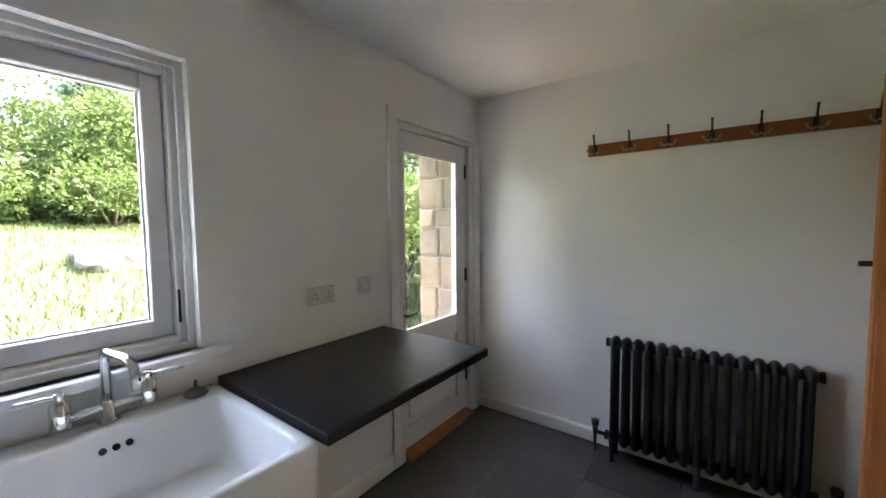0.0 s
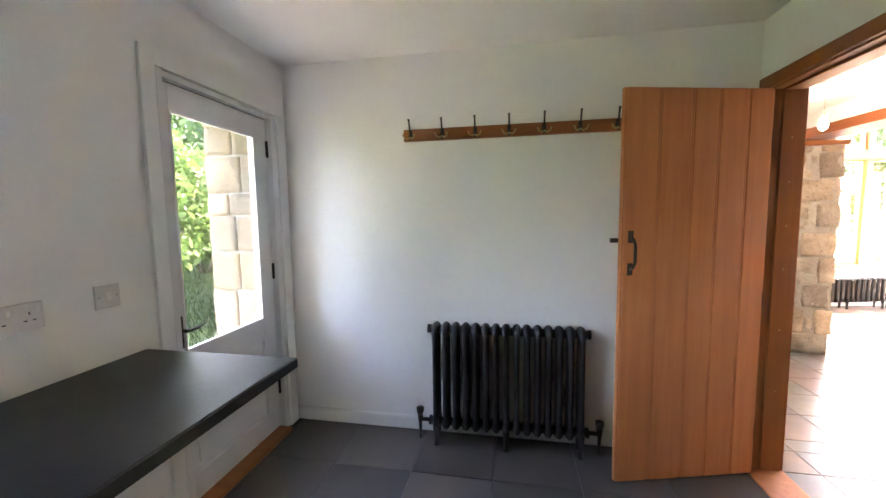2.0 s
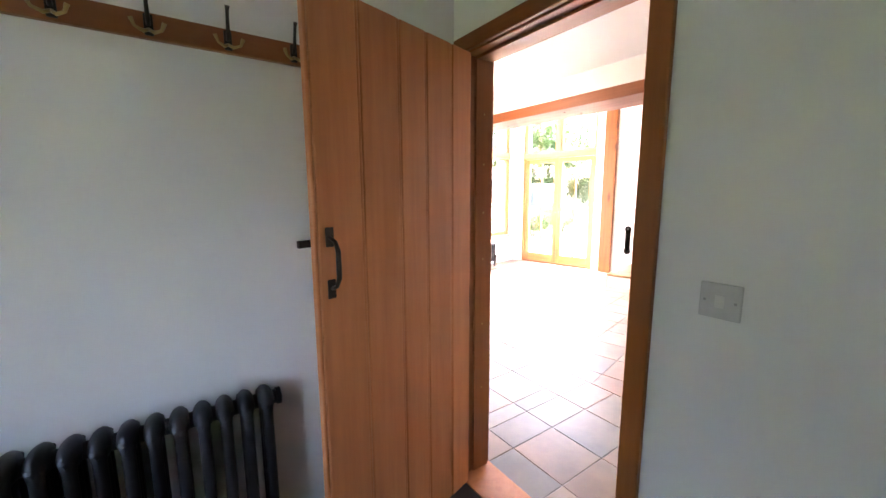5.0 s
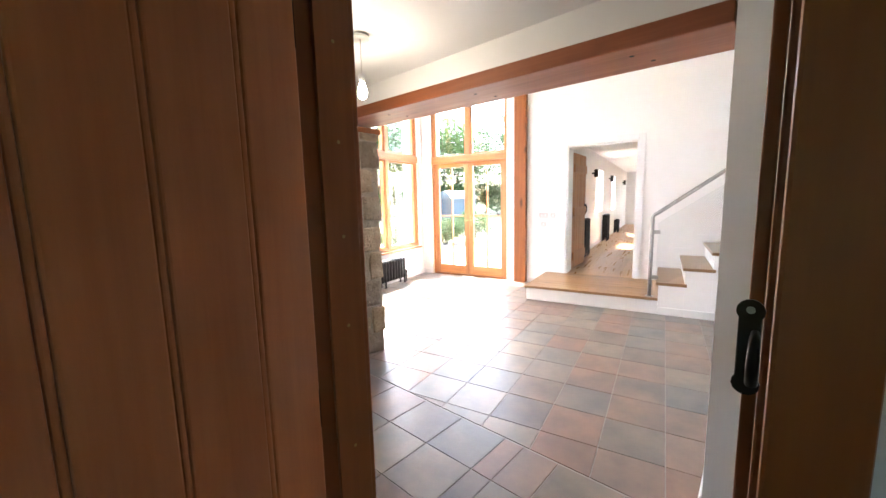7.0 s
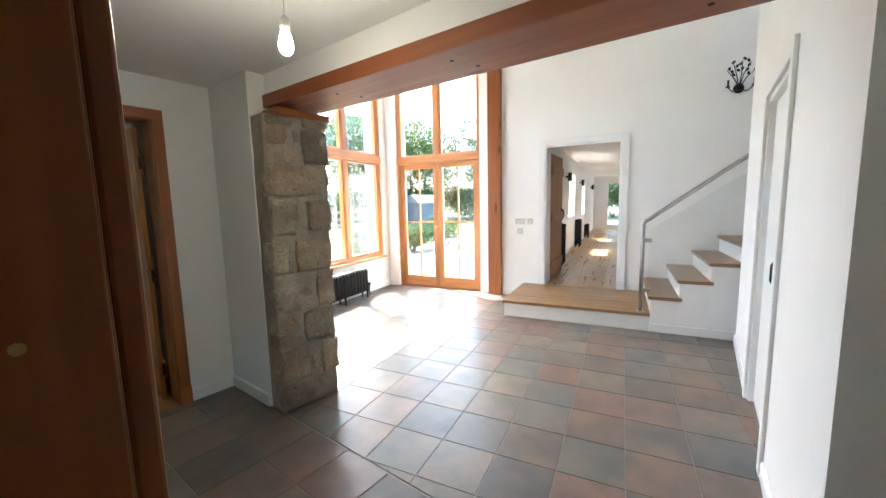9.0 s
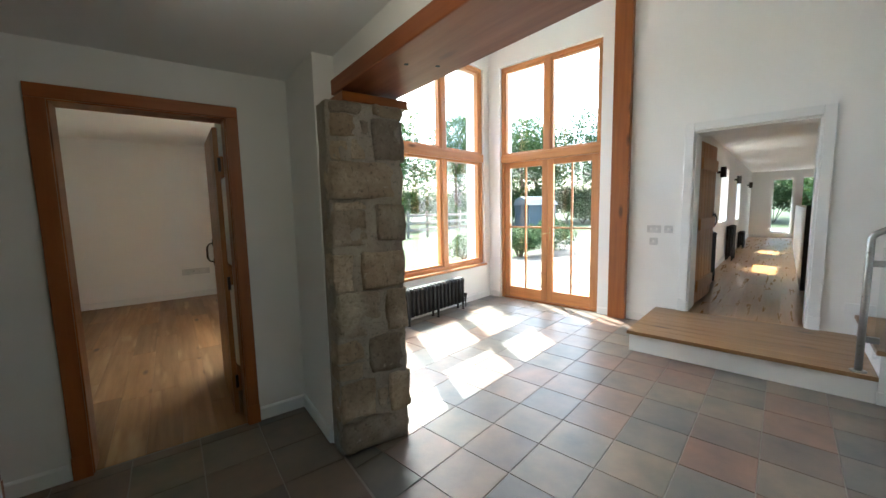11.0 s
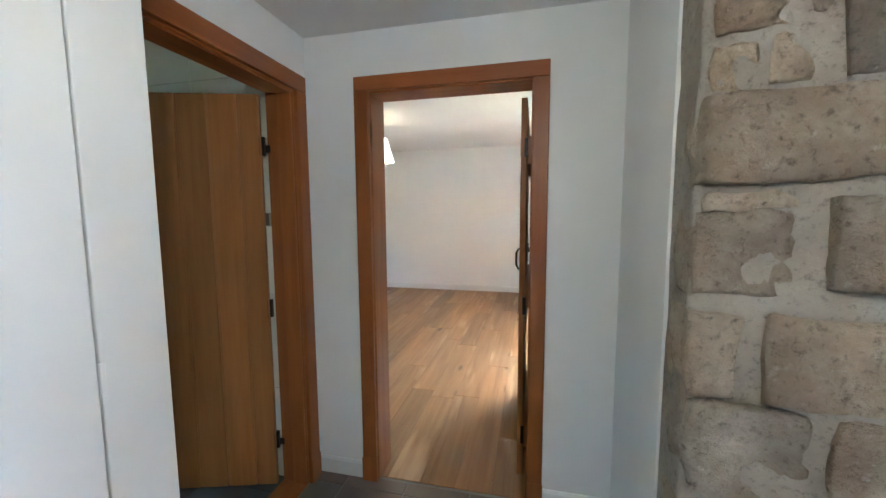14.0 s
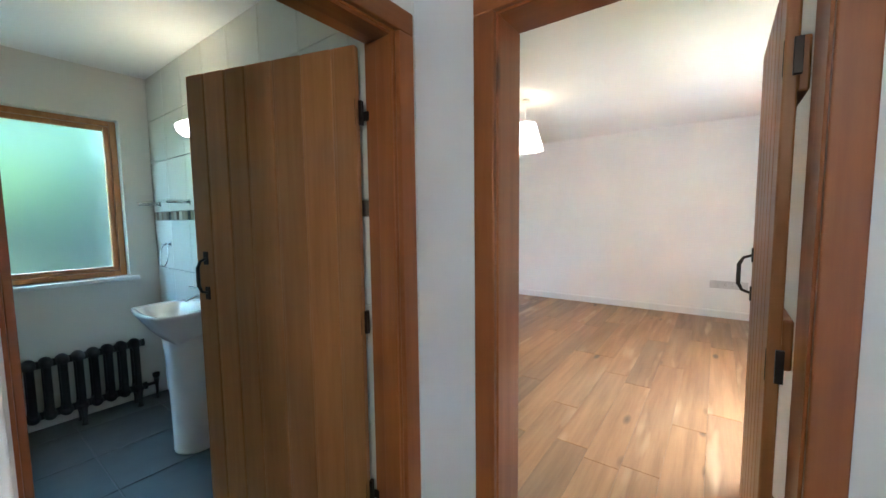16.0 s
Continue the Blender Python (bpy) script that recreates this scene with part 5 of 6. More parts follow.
# ---- stone pillar ----
def rough_block(bm, x0, y0, z0, x1, y1, z1, rnd, amp=0.012, cuts=3, worn=0.055):
    """A hewn stone: a box cut into a grid, rounded at its edges and made uneven."""
    r = bmesh.ops.create_cube(bm, size=1.0)
    es = list({e for v in r["verts"] for e in v.link_edges})
    bmesh.ops.subdivide_edges(bm, edges=es, cuts=cuts, use_grid_fill=True)
    c = Vector(((x0 + x1) / 2, (y0 + y1) / 2, (z0 + z1) / 2))
    s = Vector((x1 - x0, y1 - y0, z1 - z0))
    off = Vector((rnd.uniform(0, 90), rnd.uniform(0, 90), rnd.uniform(0, 90)))
    for v in bm.verts:
        q = v.co * 2
        k = 1 - worn * max(0, q.length - 1.0)
        w = Vector((q.x * s.x / 2 * k, q.y * s.y / 2 * k, q.z * s.z / 2 * k)) + c
        d = noise.noise_vector((w + off) * 5.0) * amp * 1.1 + noise.noise_vector((w + off) * 11.0) * amp * 0.8 + noise.noise_vector((w + off) * 24.0) * amp * 0.5
        v.co = w + d
    for f in bm.faces:
        f.smooth = True
    return bm


def stone_pillar():
    rnd = random.Random(11)
    t = thing("stone_pillar", pose(0, 0, 0), "rough sandstone pillar with wide mortar joints under the beam", "pillar")
    bm2 = bmesh.new()
    box(bm2, 2.985, 4.775, 0.0, 3.395, 5.26, 2.004)
    bmesh.ops.subdivide_edges(bm2, edges=bm2.edges[:], cuts=24, use_grid_fill=True)
    for v in bm2.verts:
        if 0.01 < v.co.z < 1.99:
            v.co += noise.noise_vector(v.co * 7) * 0.010 + noise.noise_vector(v.co * 23) * 0.006
        if v.co.y > 4.85:
            v.co.x = max(v.co.x, 2.988)
        v.co.y -= (v.co.x - 2.985) * 0.12 if v.co.y < 5.0 else 0
    for f in bm2.faces:
        f.smooth = True
    part("mortar", bm2, MORTAR, t, "grey lime mortar")
    # courses: height, then the widths of the face stones and how proud each stands
    courses = [
        (0.00, 0.185, ((0.00, 0.415, 0.030),)),
        (0.20, 0.43, ((0.00, 0.215, 0.026), (0.30, 0.415, 0.030))),
        (0.25, 0.34, ((0.232, 0.278, 0.012),)),
        (0.45, 0.545, ((0.00, 0.14, 0.018),)),
        (0.56, 0.675, ((0.00, 0.14, 0.024),)),
        (0.46, 0.675, ((0.18, 0.41, 0.024),)),
        (0.70, 0.95, ((0.01, 0.26, 0.026), (0.30, 0.41, 0.026))),
        (0.965, 1.18, ((0.00, 0.10, 0.028), (0.155, 0.41, 0.030))),
        (1.225, 1.42, ((0.00, 0.19, 0.020),)),
        (1.24, 1.45, ((0.26, 0.42, 0.040),)),
        (1.432, 1.46, ((0.02, 0.23, 0.012),)),
        (1.485, 1.68, ((0.00, 0.425, 0.032),)),
        (1.70, 1.79, ((0.02, 0.11, 0.016), (0.13, 0.20, 0.012))),
        (1.70, 1.93, ((0.245, 0.425, 0.024),)),
        (1.815, 1.93, ((0.02, 0.175, 0.020),)),
        (1.84, 1.91, ((0.195, 0.225, 0.012),)),
        (1.945, 2.0, ((0.27, 0.425, 0.034), (0.02, 0.24, 0.012))),
    ]
    for z0, z1, row in courses:
        for a, b, out in row:
            x0, x1 = 2.985 + a, 2.985 + b
            yf = 4.775 - 0.12 * (a + b) / 2
            bm = bmesh.new()
            rough_block(bm, x0 - 0.008, yf - out * 0.62, z0 - (0.006 if z0 else -0.012), x1 + (0.022 if b > 0.4 else 0.008), yf + 0.12, z1 + 0.006, rnd, 0.013, 9, 0.13)
            part("stone", bm, STONE, t)
    for z0 in (0.02, 0.42, 0.72, 1.02, 1.36, 1.7):       # quoins seen on the hall side
        bm = bmesh.new()
        rough_block(bm, 3.33, 4.87, z0, 3.43, 5.2, z0 + rnd.uniform(0.2, 0.28), rnd, 0.014, 6, 0.12)
        part("stone", bm, STONE, t)


stone_pillar()

# stone reveal outside the back door
rnd = random.Random(3)
t = thing("stone_reveal", pose(0, 0, 0), "pale sandstone jamb outside the back door", "stone jamb")
part("mortar", boxes((-1.70, 2.788, -0.15, -1.33, 2.8045, 2.035)), MORTAR, t, "grey lime mortar")
z = -0.15
while z < 2.0:
    h = rnd.uniform(0.12, 0.26)
    x = -1.70
    while x < -1.34:
        w = min(rnd.uniform(0.12, 0.26), -1.33 - x)
        bm = bmesh.new()
        rough_block(bm, x + 0.002, 2.775, z + 0.002, x + w - 0.002, 2.82, min(z + h, 2.03) - 0.002, rnd, 0.007, 4, 0.09)
        part("stone", bm, TANSTONE, t)
        x += w
    z += h


# ---- ground and garden ----
def ground_height(x, y):
    h = -0.17
    d = -1.9 - x
    if d > 0:
        k = min(d / 13.0, 1.0)
        h += 1.75 * k * k * (3 - 2 * k)
        h += 0.10 * noise.noise(Vector((x * 0.25, y * 0.25, 0))) * min(d / 3, 1)
    e = math.hypot(x - 6, y - 6) - 26
    if e > 0:
        h += min(e * 0.02, 1.2)
    return h


bm = bmesh.new()
def axis(lo, hi, near_lo, near_hi, fine, coarse):
    out, a = [], lo
    while a < hi:
        out.append(a)
        a += fine if near_lo <= a < near_hi else coarse
    return out + [hi]
gx = axis(-400, 400, -24, 56, 1.0, 16)
gy = axis(-400, 400, -24, 60, 1.0, 16)
grid = [[bm.verts.new((x, y, ground_height(x, y))) for y in gy] for x in gx]
for i in range(len(gx) - 1):
    for j in range(len(gy) - 1):
        bm.faces.new((grid[i][j], grid[i + 1][j], grid[i + 1][j + 1], grid[i][j + 1])).smooth = True
obj("ground", bm, GRASS, label="rough meadow grass rising behind the house", category="ground", kind="structure")

slab("gravel_drive", [hall(0.5, 3.4), hall(5.0, 4.4), hall(12, 5.8), hall(19, 7.0), hall(25, 4.5), hall(27, -14), hall(5, -16), hall(5, -4.6), hall(0.5, -4.6)], -0.20, -0.156, GRAVEL, label="pale grey gravel drive", category="drive", kind="structure")
slab("patio_bed", [hall(0.34, 3.2), hall(5.6, 3.4), hall(6.6, -0.3), hall(0.34, -0.3)], -0.2, -0.150, GRAVEL, label="gravel bed of the flagstone terrace", category="terrace", kind="structure")
t = thing("flagstone_terrace", MH @ pose(0.36, -0.28, 0), "pale irregular flagstones outside the glazed doors", "terrace")
rnd = random.Random(21)
NX, NY = 9, 7
pt = [[Vector((i * 0.68 + rnd.uniform(-0.16, 0.16) * (0 < i < NX), j * 0.5 + rnd.uniform(-0.13, 0.13) * (0 < j < NY))) for j in range(NY + 1)] for i in range(NX + 1)]
for i in range(NX):
    for j in range(NY):
        q = [pt[i][j], pt[i + 1][j], pt[i + 1][j + 1], pt[i][j + 1]]
        c = sum(q, Vector((0, 0))) / 4
        bm = bmesh.new()
        z1 = -0.122 + rnd.uniform(-0.006, 0.006)
        rings = [[bm.verts.new(((p + (c - p).normalized() * ins).x, (p + (c - p).normalized() * ins).y, z)) for p in q] for ins, z in ((0.018, -0.149), (0.018, z1 - 0.008), (0.03, z1))]
        for a, b in zip(rings, rings[1:]):
            for k in range(4):
                bm.faces.new((a[k], a[(k + 1) % 4], b[(k + 1) % 4], b[k]))
        bm.faces.new(rings[-1])
        part("flagstone", bm, FLAG, t)
slab("back_terrace", [(-1.72, 1.2), (-3.6, 1.2), (-3.8, 4.2), (-1.72, 4.2)], -0.2, -0.10, FLAG, label="pale stone paving outside the back door", category="terrace", kind="structure")


def leaves_mesh(name, pts, size, rnd, flat=0.3):
    """Many small leaf blades about the given points, as one mesh."""
    n = len(pts)
    P = np.array(pts)
    g = np.random.default_rng(rnd)
    a = g.normal(size=(n, 3))
    a /= np.linalg.norm(a, axis=1)[:, None]
    b = np.cross(a, g.normal(size=(n, 3)))
    b /= np.linalg.norm(b, axis=1)[:, None]
    s = (size * g.uniform(0.6, 1.4, n))[:, None]
    V = np.stack([P - a * s, P + b * s * 0.55, P + a * s, P - b * s * 0.55], axis=1).reshape(-1, 3)
    F = np.arange(4 * n).reshape(-1, 4)
    me = bpy.data.meshes.new(name)
    me.from_pydata(V.tolist(), [], F.tolist())
    return me


def crown_points(blobs, count, g):
    """Points on and in uneven lobes: (centre, radius)."""
    out = []
    w = np.array([r ** 2 for _, r in blobs])
    pick = g.choice(len(blobs), size=count, p=w / w.sum())
    for k in pick:
        c, r = blobs[k]
        d = g.normal(size=3)
        d /= np.linalg.norm(d)
        q = r * (0.55 + 0.5 * g.random() ** 0.5)
        n = noise.noise(Vector(d * 2.3) + Vector((k * 7.1, 0, 0)))
        if n < -0.18:
            continue
        out.append((c[0] + d[0] * q, c[1] + d[1] * q, c[2] + d[2] * q * 0.85))
    return out


def tree(m, height, spread, mat, seed, label, leaf=0.085, count=11000):
    g = np.random.default_rng(seed)
    t = thing("tree", m, label, "tree")
    bm = bmesh.new()
    top = height * 0.72
    pts = [(0, 0, -0.4)] + [(g.normal() * 0.03 * k, g.normal() * 0.03 * k, top * k / 5) for k in range(1, 6)]
    r0 = height * 0.022
    tube(bm, pts, [r0 * 1.35, r0, r0 * 0.85, r0 * 0.65, r0 * 0.45, r0 * 0.2], 9)
    part("trunk", bm, BARK, t)
    blobs = []
    for k in range(9):
        a = k * 2.4 + g.uniform(-0.4, 0.4)
        z = height * (0.30 + 0.065 * k)
        reach = spread * (0.62 - 0.045 * k) * g.uniform(0.75, 1.15)
        end = (reach * math.cos(a), reach * math.sin(a), z + height * 0.10)
        bm = bmesh.new()
        tube(bm, [(0, 0, z - height * 0.05), (end[0] * 0.5, end[1] * 0.5, z + height * 0.02), end], [r0 * 0.42, r0 * 0.28, r0 * 0.1], 6)
        part("limb", bm, BARK, t)
        blobs.append((end, spread * g.uniform(0.24, 0.36)))
    blobs.append(((0, 0, height * 0.88), spread * 0.30))
    me = leaves_mesh("crown", crown_points(blobs, count, g), leaf, seed)
    me.materials.append(mat)
    c = new("crown", me)
    c.parent = t
    return t


def conifer(m, height, seed, label):
    g = np.random.default_rng(seed)
    t = thing("tree", m, label, "tree")
    part("trunk", tube(bmesh.new(), [(0, 0, -0.4), (0, 0, height * 0.5), (0, 0, height)], [height * 0.02, height * 0.013, 0.02], 8), BARK, t)
    pts = []
    for k in range(34):
        z = height * (0.16 + 0.82 * k / 34)
        reach = height * 0.24 * (1 - k / 36) * g.uniform(0.6, 1.2)
        a = k * 2.4
        bm = bmesh.new()
        tube(bm, [(0, 0, z), (reach * math.cos(a), reach * math.sin(a), z + reach * 0.12)], [0.05, 0.015], 5)
        part("limb", bm, BARK, t)
        for j in range(220):
            f = 0.25 + 0.75 * g.random()
            pts.append((reach * f * math.cos(a) + g.normal() * 0.32 * (1.1 - 0.5 * f), reach * f * math.sin(a) + g.normal() * 0.32, z + reach * 0.12 * f + g.normal() * 0.13))
    me = leaves_mesh("crown", pts, 0.12, seed)
    me.materials.append(NEEDLE)
    c = new("crown", me)
    c.parent = t
    return t


def at(x, y, turn=0.0):
    return pose(x, y, ground_height(x, y), 0, 0, turn)


def shrub(m, r, h, mat, seed, label, leaf=0.05, count=1500):
    g = np.random.default_rng(seed)
    t = thing("shrub", m, label, "shrub")
    for k in range(5):
        a = k * 1.3
        bm = bmesh.new()
        tube(bm, [(0, 0, -0.1), (r * 0.3 * math.cos(a), r * 0.3 * math.sin(a), h * 0.4), (r * 0.6 * math.cos(a), r * 0.6 * math.sin(a), h * 0.75)], [0.03, 0.02, 0.008], 5)
        part("stem", bm, BARK, t)
    blobs = [((r * 0.55 * math.cos(a), r * 0.55 * math.sin(a), h * g.uniform(0.45, 0.7)), r * g.uniform(0.38, 0.55)) for a in (0.3, 1.7, 2.9, 4.2, 5.4)] + [((0, 0, h * 0.75), r * 0.5)]
    me = leaves_mesh("foliage", crown_points(blobs, count, g), leaf, seed)
    me.materials.append(mat)
    c = new("foliage", me)
    c.parent = t
    return t


# behind the house
T1 = tree(at(-15.0, 9.5), 7.5, 5.4, LEAF, 1, "sunlit green broadleaf tree on the grassy slope")
T2 = tree(at(-19.0, -6.0), 6.5, 5.0, LEAFD, 2, "dark green broadleaf tree at the wood's edge")
C1 = conifer(at(-21.0, 4.4), 8.6, 3, "tall blue-green conifer above the slope")
T5 = tree(at(-15.2, 3.7), 3.7, 3.2, LEAF, 12, "young bright green tree at the top of the slope", 0.06, 15000)
for x, y, a in ((-17.8, 1.6, 130), (-18.5, 5.2, 215), (-16.6, 6.4, 300)):
    copy_thing(T5, at(x, y, a))
for src, x, y, a in ((T1, -17.5, 6.0, 70), (T2, -13.5, 13.0, 120), (T1, -19, 13.5, 200), (T2, -20, -3, 10), (T1, -16, -6, 300), (T2, -10.0, 14.5, 40), (T1, -7.0, 12.5, 160), (T2, -5.2, 9.5, 250), (T1, -12.5, 17, 20), (T2, -23, 8, 77), (T1, -24, 10, 137)):
    copy_thing(src, at(x, y, a))
for k, (x, y) in enumerate(((-13.0, 3.2), (-12.5, 6.0), (-13.5, 0.5), (-11.5, 9.5), (-9.0, 11.0), (-14, -2.5), (-6.0, 7.4))):
    shrub(at(x, y, k * 50), 1.5, 1.7, LEAFD if k % 2 else LEAF, 30 + k, "leafy undergrowth shrub at the wood's edge", 0.06, 4200)
U1 = shrub(at(-12.0, 12.5), 1.9, 2.6, LEAFD, 71, "tall dark leafy hedge shrub at the wood's edge", 0.075, 6500)
U2 = shrub(at(-14.5, 11.0), 1.9, 2.4, LEAF, 72, "tall leafy hedge shrub at the wood's edge", 0.075, 6500)
rnd = random.Random(8)
for k in range(26):
    y = -9 + k * 0.95
    copy_thing(U1 if k % 3 else U2, Matrix.Translation((0, 0, -0.75)) @ at(-14.6 - rnd.uniform(0, 3.0) - (k % 2) * 1.5, y, rnd.uniform(0, 360)))
for k in range(7):
    copy_thing(U1 if k % 2 else U2, at(-12.5 + k * 1.5, 13.8 + rnd.uniform(0, 2.2) - k * 0.35, rnd.uniform(0, 360)))
shrub(at(-3.5, 3.9, 10), 1.2, 2.7, LEAF, 77, "tall leafy shrub outside the bathroom window", 0.042, 9000)
shrub(at(-3.3, 5.7, 40), 1.2, 2.9, LEAFD, 78, "tall dark leafy shrub outside the bathroom window", 0.042, 9000)
shrub(at(-4.6, 4.9, 20), 1.3, 2.3, LEAF, 73, "tall leafy shrub outside the bathroom window", 0.06, 5500)
shrub(at(-4.4, 7.0, 70), 1.3, 2.6, LEAFD, 74, "tall dark leafy shrub outside the bathroom window", 0.06, 5500)
bm = bmesh.new()
rough_block(bm, -9.2, 1.75, 0.25, -8.1, 3.0, 1.05, random.Random(2), 0.16, 5)
obj("boulder", bm, FLAG, label="pale lichened boulder in the grass", category="rock")
# grass blades on the near slope
g = np.random.default_rng(9)
P = []
for _ in range(34000):
    x = -2.2 - 11 * g.random() ** 1.4
    y = -3.5 + 12 * g.random()
    P.append((x, y, ground_height(x, y) + 0.05))
V, F = [], []
for k, (x, y, z) in enumerate(P):
    a, h, w = g.uniform(0, 6.28), g.uniform(0.06, 0.18), g.uniform(0.006, 0.016)
    lx, ly = g.normal(0, 0.06), g.normal(0, 0.06)
    V += [(x - w * math.cos(a), y - w * math.sin(a), z - 0.07), (x + w * math.cos(a), y + w * math.sin(a), z - 0.07), (x + lx, y + ly, z + h - 0.05)]
    F.append((3 * k, 3 * k + 1, 3 * k + 2))
me = bpy.data.meshes.new("meadow_grass")
me.from_pydata(V, [], F)
me.materials.append(BLADE)
tagged(new("meadow_grass", me), "tall meadow grass blades on the slope", "grass", kind="stuff")

# in front of the hall
T3 = tree(at(*hall(27, 17)), 9.0, 7.0, LEAF, 5, "large green tree beyond the lawn", 0.11, 13000)
T4 = tree(at(*hall(33, 6)), 9.5, 7.5, LEAFD, 6, "dark evergreen tree beyond the drive", 0.11, 13000)
for src, u, v, a in ((T3, 22, 21, 30), (T4, 32, 12, 80), (T3, 36, 1, 140), (T4, 30, -5, 200), (T3, 17, 24, 250), (T4, 12, 25, 300), (T3, 6, 26, 20), (T3, 31, 17.5, 55), (T4, 38, 9, 170), (T4, 25, 23, 10), (T3, 0, 27, 111), (T4, 40, -4, 33), (T3, 33, -12, 95), (T4, 20, -14, 5)):
    copy_thing(src, at(*hall(u, v), a))
for k, (u, v, r, h) in enumerate(((6.6, 3.9, 0.9, 1.15), (7.8, 4.6, 0.8, 1.0), (5.5, 4.4, 0.7, 0.9), (3.9, 5.4, 0.55, 0.75), (20, 15.5, 1.8, 2.2), (17, 17.5, 1.6, 2.0), (24, 15.5, 1.7, 2.2), (12, 19, 1.8, 2.3), (27, 11, 1.6, 1.8))):
    shrub(at(*hall(u, v), k * 40), r, h, LEAFD if k in (0, 2, 6) else LEAF, 50 + k, "rounded garden shrub beside the terrace" if k < 4 else "leafy hedge shrub beyond the lawn", 0.035 if k < 4 else 0.07, 4200)

H1 = shrub(at(*hall(24, 18)), 2.2, 3.0, LEAF, 75, "tall leafy boundary hedge shrub", 0.10, 6500)
H2 = shrub(at(*hall(34, 9)), 2.2, 3.2, LEAFD, 76, "tall dark boundary hedge shrub", 0.10, 6500)
for k in range(34):
    a = radians(-52 + k * 4.6)
    d = 31 + rnd.uniform(-2, 3)
    copy_thing(H1 if k % 2 else H2, at(*hall(d * math.cos(a), 2 + d * math.sin(a)), rnd.uniform(0, 360)))


def garden_shed():
    t = thing("garden_shed", at(*hall(21.5, 12.6), HA + 55), "blue-grey painted timber shed with a ridged roof", "shed")
    part("wall", boxes((-1.3, -1.1, -0.2, 1.3, 1.1, 1.75), bev=0.01), SHEDP, t)
    bm = bmesh.new()
    prof = [(-1.45, 1.72), (-0.9, 2.15), (0, 2.4), (0.9, 2.15), (1.45, 1.72)]
    a = [bm.verts.new((x, -1.2, z)) for x, z in prof]
    b = [bm.verts.new((x, 1.2, z)) for x, z in prof]
    for i in range(4):
        bm.faces.new((a[i], a[i + 1], b[i + 1], b[i]))
    bm.faces.new(a)
    bm.faces.new(b[::-1])
    bm.faces.new((a[0], b[0], b[4], a[4]))
    part("roof", bm, SHEDP, t, "dark blue-grey roof")
    part("door", boxes((-0.45, -1.135, -0.1, 0.45, -1.1005, 1.65), bev=0.006), paint("pale_shed_door", (0.20, 0.23, 0.25), 0.6), t, "paler shed door")


garden_shed()
t = thing("garden_fence", at(*hall(3.0, 13.5), HA), "weathered timber fence behind the lawn", "fence")
for k in range(9):
    x = k * 1.5
    zb = ground_height(*hall(3 + x, 13.5)) - ground_height(*hall(3, 13.5))
    part("post", boxes((x - 0.06, -0.06, zb - 0.3, x + 0.06, 0.06, zb + 1.5), bev=0.01), FENCEW, t)
    if k < 8:
        for z in (0.35, 0.75, 1.15):
            part("slat", boxes((x + 0.061, -0.03, zb + z, x + 1.439, 0.03, zb + z + 0.16), bev=0.008), FENCEW, t)

# ---- tiles and boards ----
def clip(poly, planes):
    """Cuts a plan polygon by half-planes a*x + b*y <= c."""
    for a, b, c in planes:
        out = []
        for i, p in enumerate(poly):
            q = poly[(i + 1) % len(poly)]
            dp, dq = a * p[0] + b * p[1] - c, a * q[0] + b * q[1] - c
            if dp <= 0:
                out.append(p)
            if dp * dq < 0:
                f = dp / (dp - dq)
                out.append((p[0] + f * (q[0] - p[0]), p[1] + f * (q[1] - p[1])))
        poly = out
        if len(poly) < 3:
            return []
    return poly


def tile_mesh(name, poly, z0, z1, mat, ins=0.0016):
    c = (sum(p[0] for p in poly) / len(poly), sum(p[1] for p in poly) / len(poly))
    V, F = [], []
    n = len(poly)
    for z, k in ((z0, 0.0), (z1 - 0.0025, 0.0), (z1, ins)):
        for p in poly:
            d = Vector((c[0] - p[0], c[1] - p[1]))
            d = d.normalized() * min(k * 1.4, d.length * 0.5)
            V.append((p[0] + d.x, p[1] + d.y, z))
    for r in range(2):
        for i in range(n):
            j = (i + 1) % n
            F.append((r * n + i, r * n + j, (r + 1) * n + j, (r + 1) * n + i))
    F.append(tuple(2 * n + i for i in range(n)))
    me = bpy.data.meshes.new(name)
    me.from_pydata(V, [], F)
    me.materials.append(mat)
    return me


def lay(name, parent, m, cells, z0, z1, mat, planes=(), rnd=None, tilt=0.0):
    """Lays pieces: cells are (x0, y0, x1, y1) in the frame m; planes are in world plan."""
    shared = {}
    for x0, y0, x1, y1 in cells:
        w, h = round(x1 - x0, 4), round(y1 - y0, 4)
        cx, cy = (x0 + x1) / 2, (y0 + y1) / 2
        local = [(-w / 2, -h / 2), (w / 2, -h / 2), (w / 2, h / 2), (-w / 2, h / 2)]
        mm = m @ pose(cx, cy, 0)
        inv = mm.inverted()
        pw = [tuple((mm @ Vector((*p, 0)))[:2]) for p in local]
        cl = clip(pw, planes) if planes else pw
        if len(cl) < 3:
            continue
        area = abs(sum(cl[i][0] * cl[(i + 1) % len(cl)][1] - cl[(i + 1) % len(cl)][0] * cl[i][1] for i in range(len(cl)))) / 2
        if planes and area < 0.0008:
            continue
        if not planes or area > w * h * 0.999:
            key = (w, h)
            if key not in shared:
                shared[key] = tile_mesh(name, local, z0, z1, mat)
            me = shared[key]
        else:
            me = tile_mesh(name, [tuple((inv @ Vector((*p, 0)))[:2]) for p in cl], z0, z1, mat)
        o = new(name, me)
        o.parent = parent
        o.matrix_basis = mm


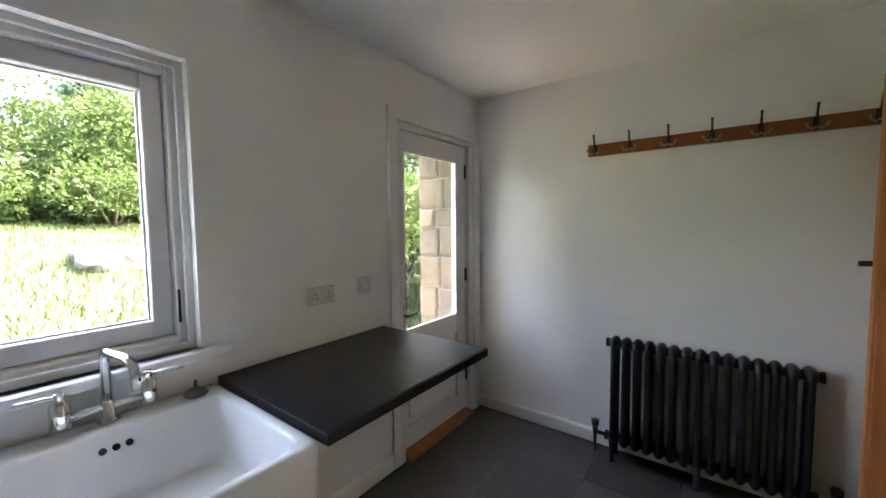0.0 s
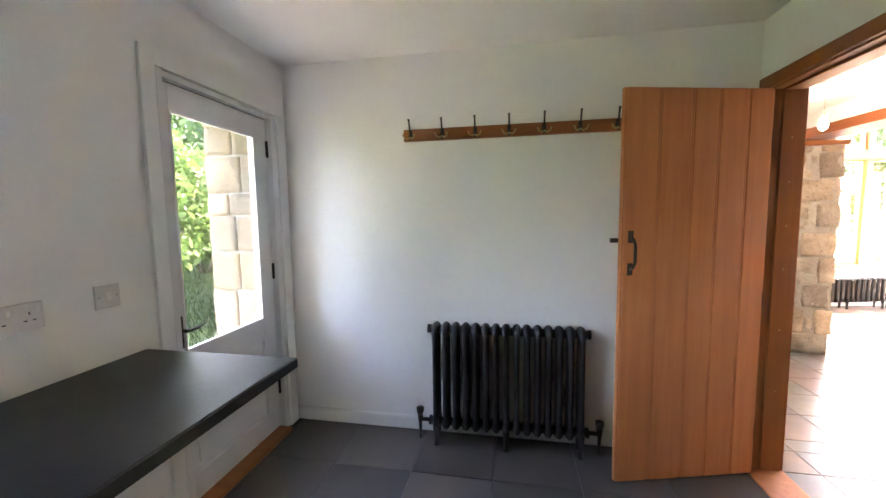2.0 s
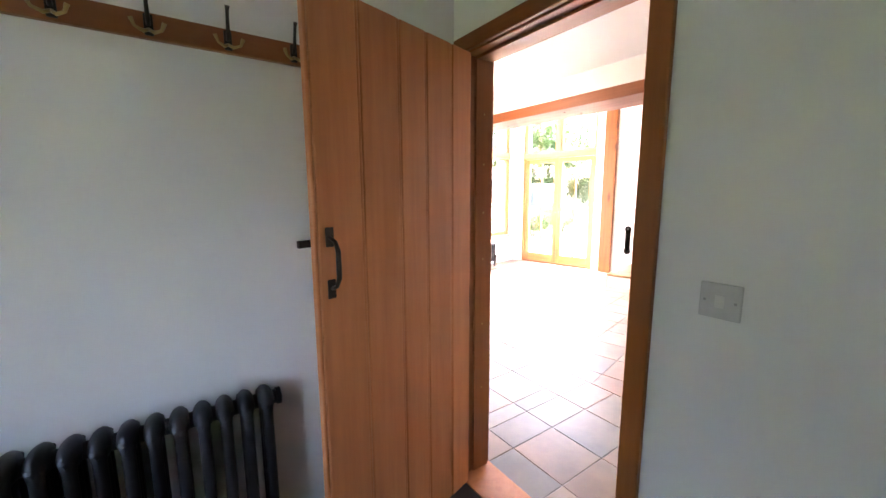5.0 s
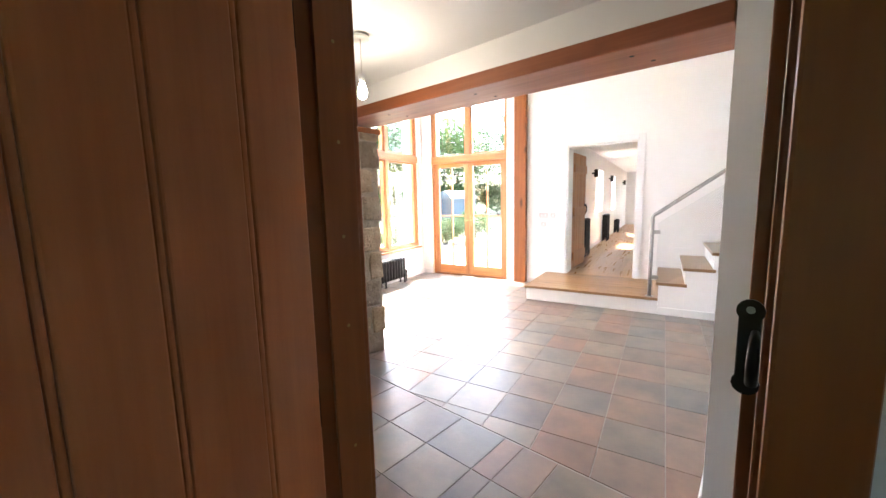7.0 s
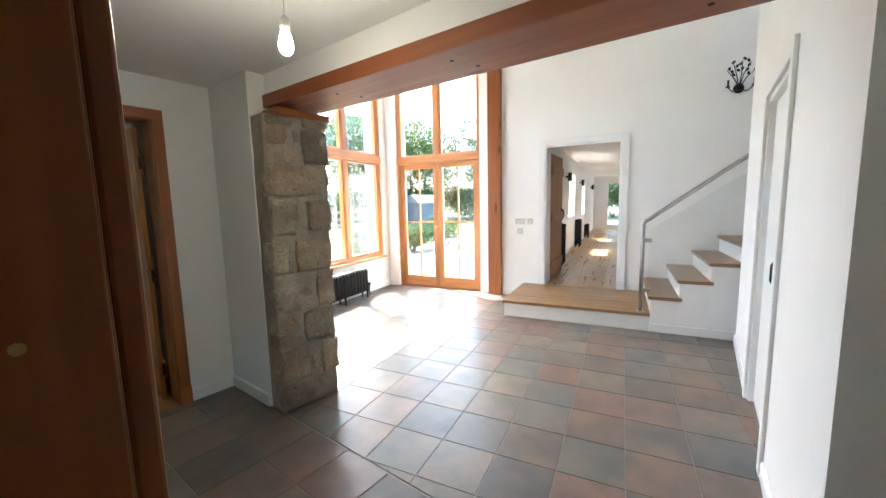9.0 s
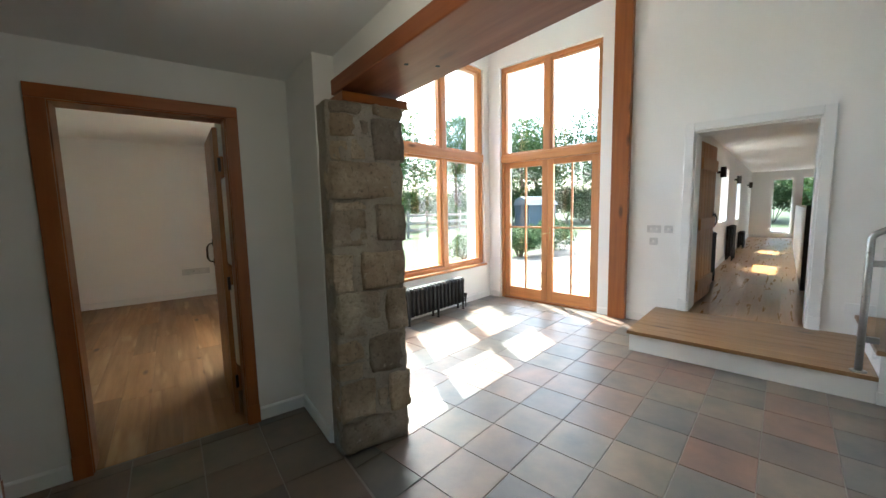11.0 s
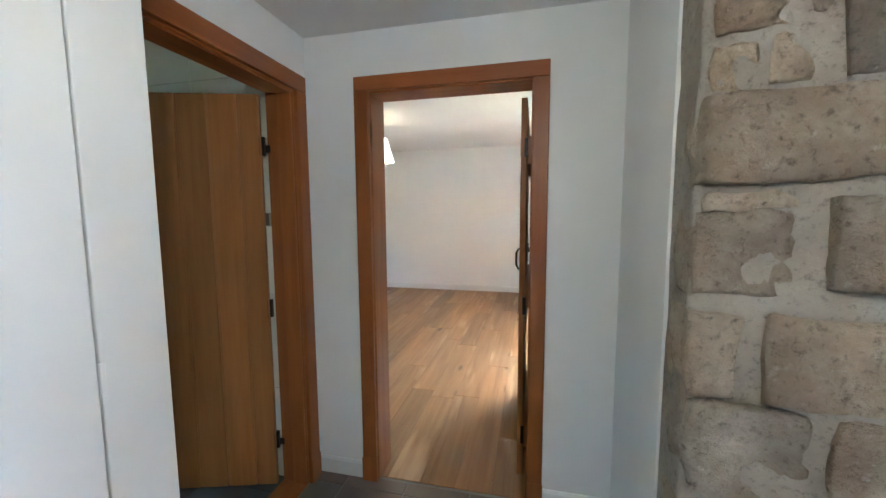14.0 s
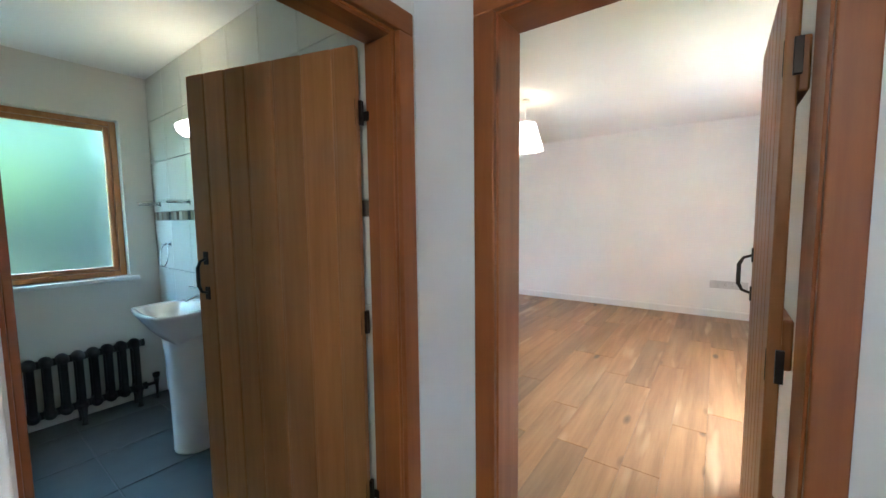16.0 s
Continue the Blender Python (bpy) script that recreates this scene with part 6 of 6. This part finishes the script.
def grid_cells(x0, y0, px, py, nx, ny, gap, stagger=0.0):
    out = []
    for i in range(nx):
        for j in range(ny):
            s = (stagger * (j % 2)) * px
            out.append((x0 + i * px + s + gap / 2, y0 + j * py + gap / 2, x0 + (i + 1) * px + s - gap / 2, y0 + (j + 1) * py - gap / 2))
    return out


hall_floor = bpy.data.objects["floor_hall"]
# passage field, square to the house
PASS = grid_cells(2.985 - 0.33 * 5, 0.135, 0.33, 0.33, 5, 17, 0.004)
lay("tile", hall_floor, I4, PASS, -0.0035, 0.0, TERRA, ((1, 0, 2.99), (0, 1, 2.98), (-1, 0, -1.811), (0, -1, -0.3)))
lay("tile", hall_floor, I4, PASS, -0.0035, 0.0, TERRA, ((1, 0, 2.99), (0, 1, 5.499), (-1, 0, -1.486), (0, -1, -2.982)))
# hall field, turned with the hall
lay("tile", hall_floor, MH, grid_cells(-3.333 - 0.332 * 4, -1.45 - 0.3295 * 7, 0.332, 0.3295, 15, 17, 0.004), -0.0035, 0.0, TERRA, ((-1, 0, -2.996), (0.02, -1, -2.10), (-0.199, 0.98, 1.675 + 0.98 * 5.53 - 0.199 * 6.75), (0.98, 0.199, 0.98 * 6.75 + 0.199 * 5.53 - 0.002)))
lay("tile", bpy.data.objects["floor_utility"], I4, grid_cells(0.175 - 0.447 * 4, 2.49 - 0.447 * 8, 0.447, 0.447, 8, 9, 0.005), -0.0035, 0.0, SLATE, ((-1, 0, 1.199), (1, 0, 1.5145), (0, 1, 2.904), (0, -1, 1.29)))
lay("tile", bpy.data.objects["floor_bath"], I4, grid_cells(-1.30, 3.05, 0.447, 0.447, 7, 6, 0.005), -0.0035, 0.0, BATHF, ((-1, 0, 1.099), (1, 0, 1.339), (0, 1, NB), (0, -1, -3.006)))


def board_cells(x0, x1, y0, y1, w, lengths, seed):
    r = random.Random(seed)
    out = []
    x = x0
    while x < x1 - 0.01:
        y = y0 - r.uniform(0, 1.2)
        while y < y1:
            ln = r.uniform(*lengths)
            a, b = max(y, y0), min(y + ln, y1)
            if b - a > 0.02:
                out.append((x + 0.0006, a + 0.0006, min(x + w, x1) - 0.0006, b - 0.0006))
            y += ln
        x += w
    return out


lay("floor_board", bpy.data.objects["floor_room"], I4, board_cells(-2.2, 3.42, 5.52, 10.41, 0.185, (1.1, 2.3), 4), -0.0035, 0.0, OAKFLOOR)
MC = MH @ pose(0, 0, 0, 0, 0, -90)
lay("floor_board", bpy.data.objects["floor_corridor"], MC, board_cells(0.91, 3.9, 0.0, 12.1, 0.185, (1.2, 2.4), 6), 0.1955, 0.2, OAKHALL)
# bathroom wall tiles, with a dado band
nb = obj("wall_bath_north", boxes((-1.1, NB + 0.012, 0, 1.34, 5.4995, 2.42)), MORTAR, label="tiled wall behind the basin", category="wall", kind="structure")
MW = pose(-1.1, NB + 0.0118, 0, 90, 0, 0)
cells = []
for i in range(8):
    for z0, z1 in ((0.0, 0.50), (0.50, 1.00), (1.00, 1.357), (1.422, 1.79), (1.79, 2.10), (2.10, 2.418)):
        a, b = 0.33 * i + 0.0015, min(0.33 * (i + 1), 2.438) - 0.0015
        if b - a > 0.03:
            cells.append((a, z0 + 0.0015, b, z1 - 0.0015))
lay("wall_tile", nb, MW, cells, 0.0, 0.0115, CREAM)
band = [(0.049 * i + 0.001, 1.3595, 0.049 * (i + 1) - 0.001, 1.4195) for i in range(49)]
DADO = tile_mat("mosaic_band_tile", [(0.0, (0.05, 0.035, 0.03)), (0.3, (0.30, 0.24, 0.18)), (0.6, (0.55, 0.50, 0.42)), (1.0, (0.12, 0.09, 0.07))], 0.2)
lay("mosaic_tile", nb, MW, band, 0.0, 0.0115, DADO)

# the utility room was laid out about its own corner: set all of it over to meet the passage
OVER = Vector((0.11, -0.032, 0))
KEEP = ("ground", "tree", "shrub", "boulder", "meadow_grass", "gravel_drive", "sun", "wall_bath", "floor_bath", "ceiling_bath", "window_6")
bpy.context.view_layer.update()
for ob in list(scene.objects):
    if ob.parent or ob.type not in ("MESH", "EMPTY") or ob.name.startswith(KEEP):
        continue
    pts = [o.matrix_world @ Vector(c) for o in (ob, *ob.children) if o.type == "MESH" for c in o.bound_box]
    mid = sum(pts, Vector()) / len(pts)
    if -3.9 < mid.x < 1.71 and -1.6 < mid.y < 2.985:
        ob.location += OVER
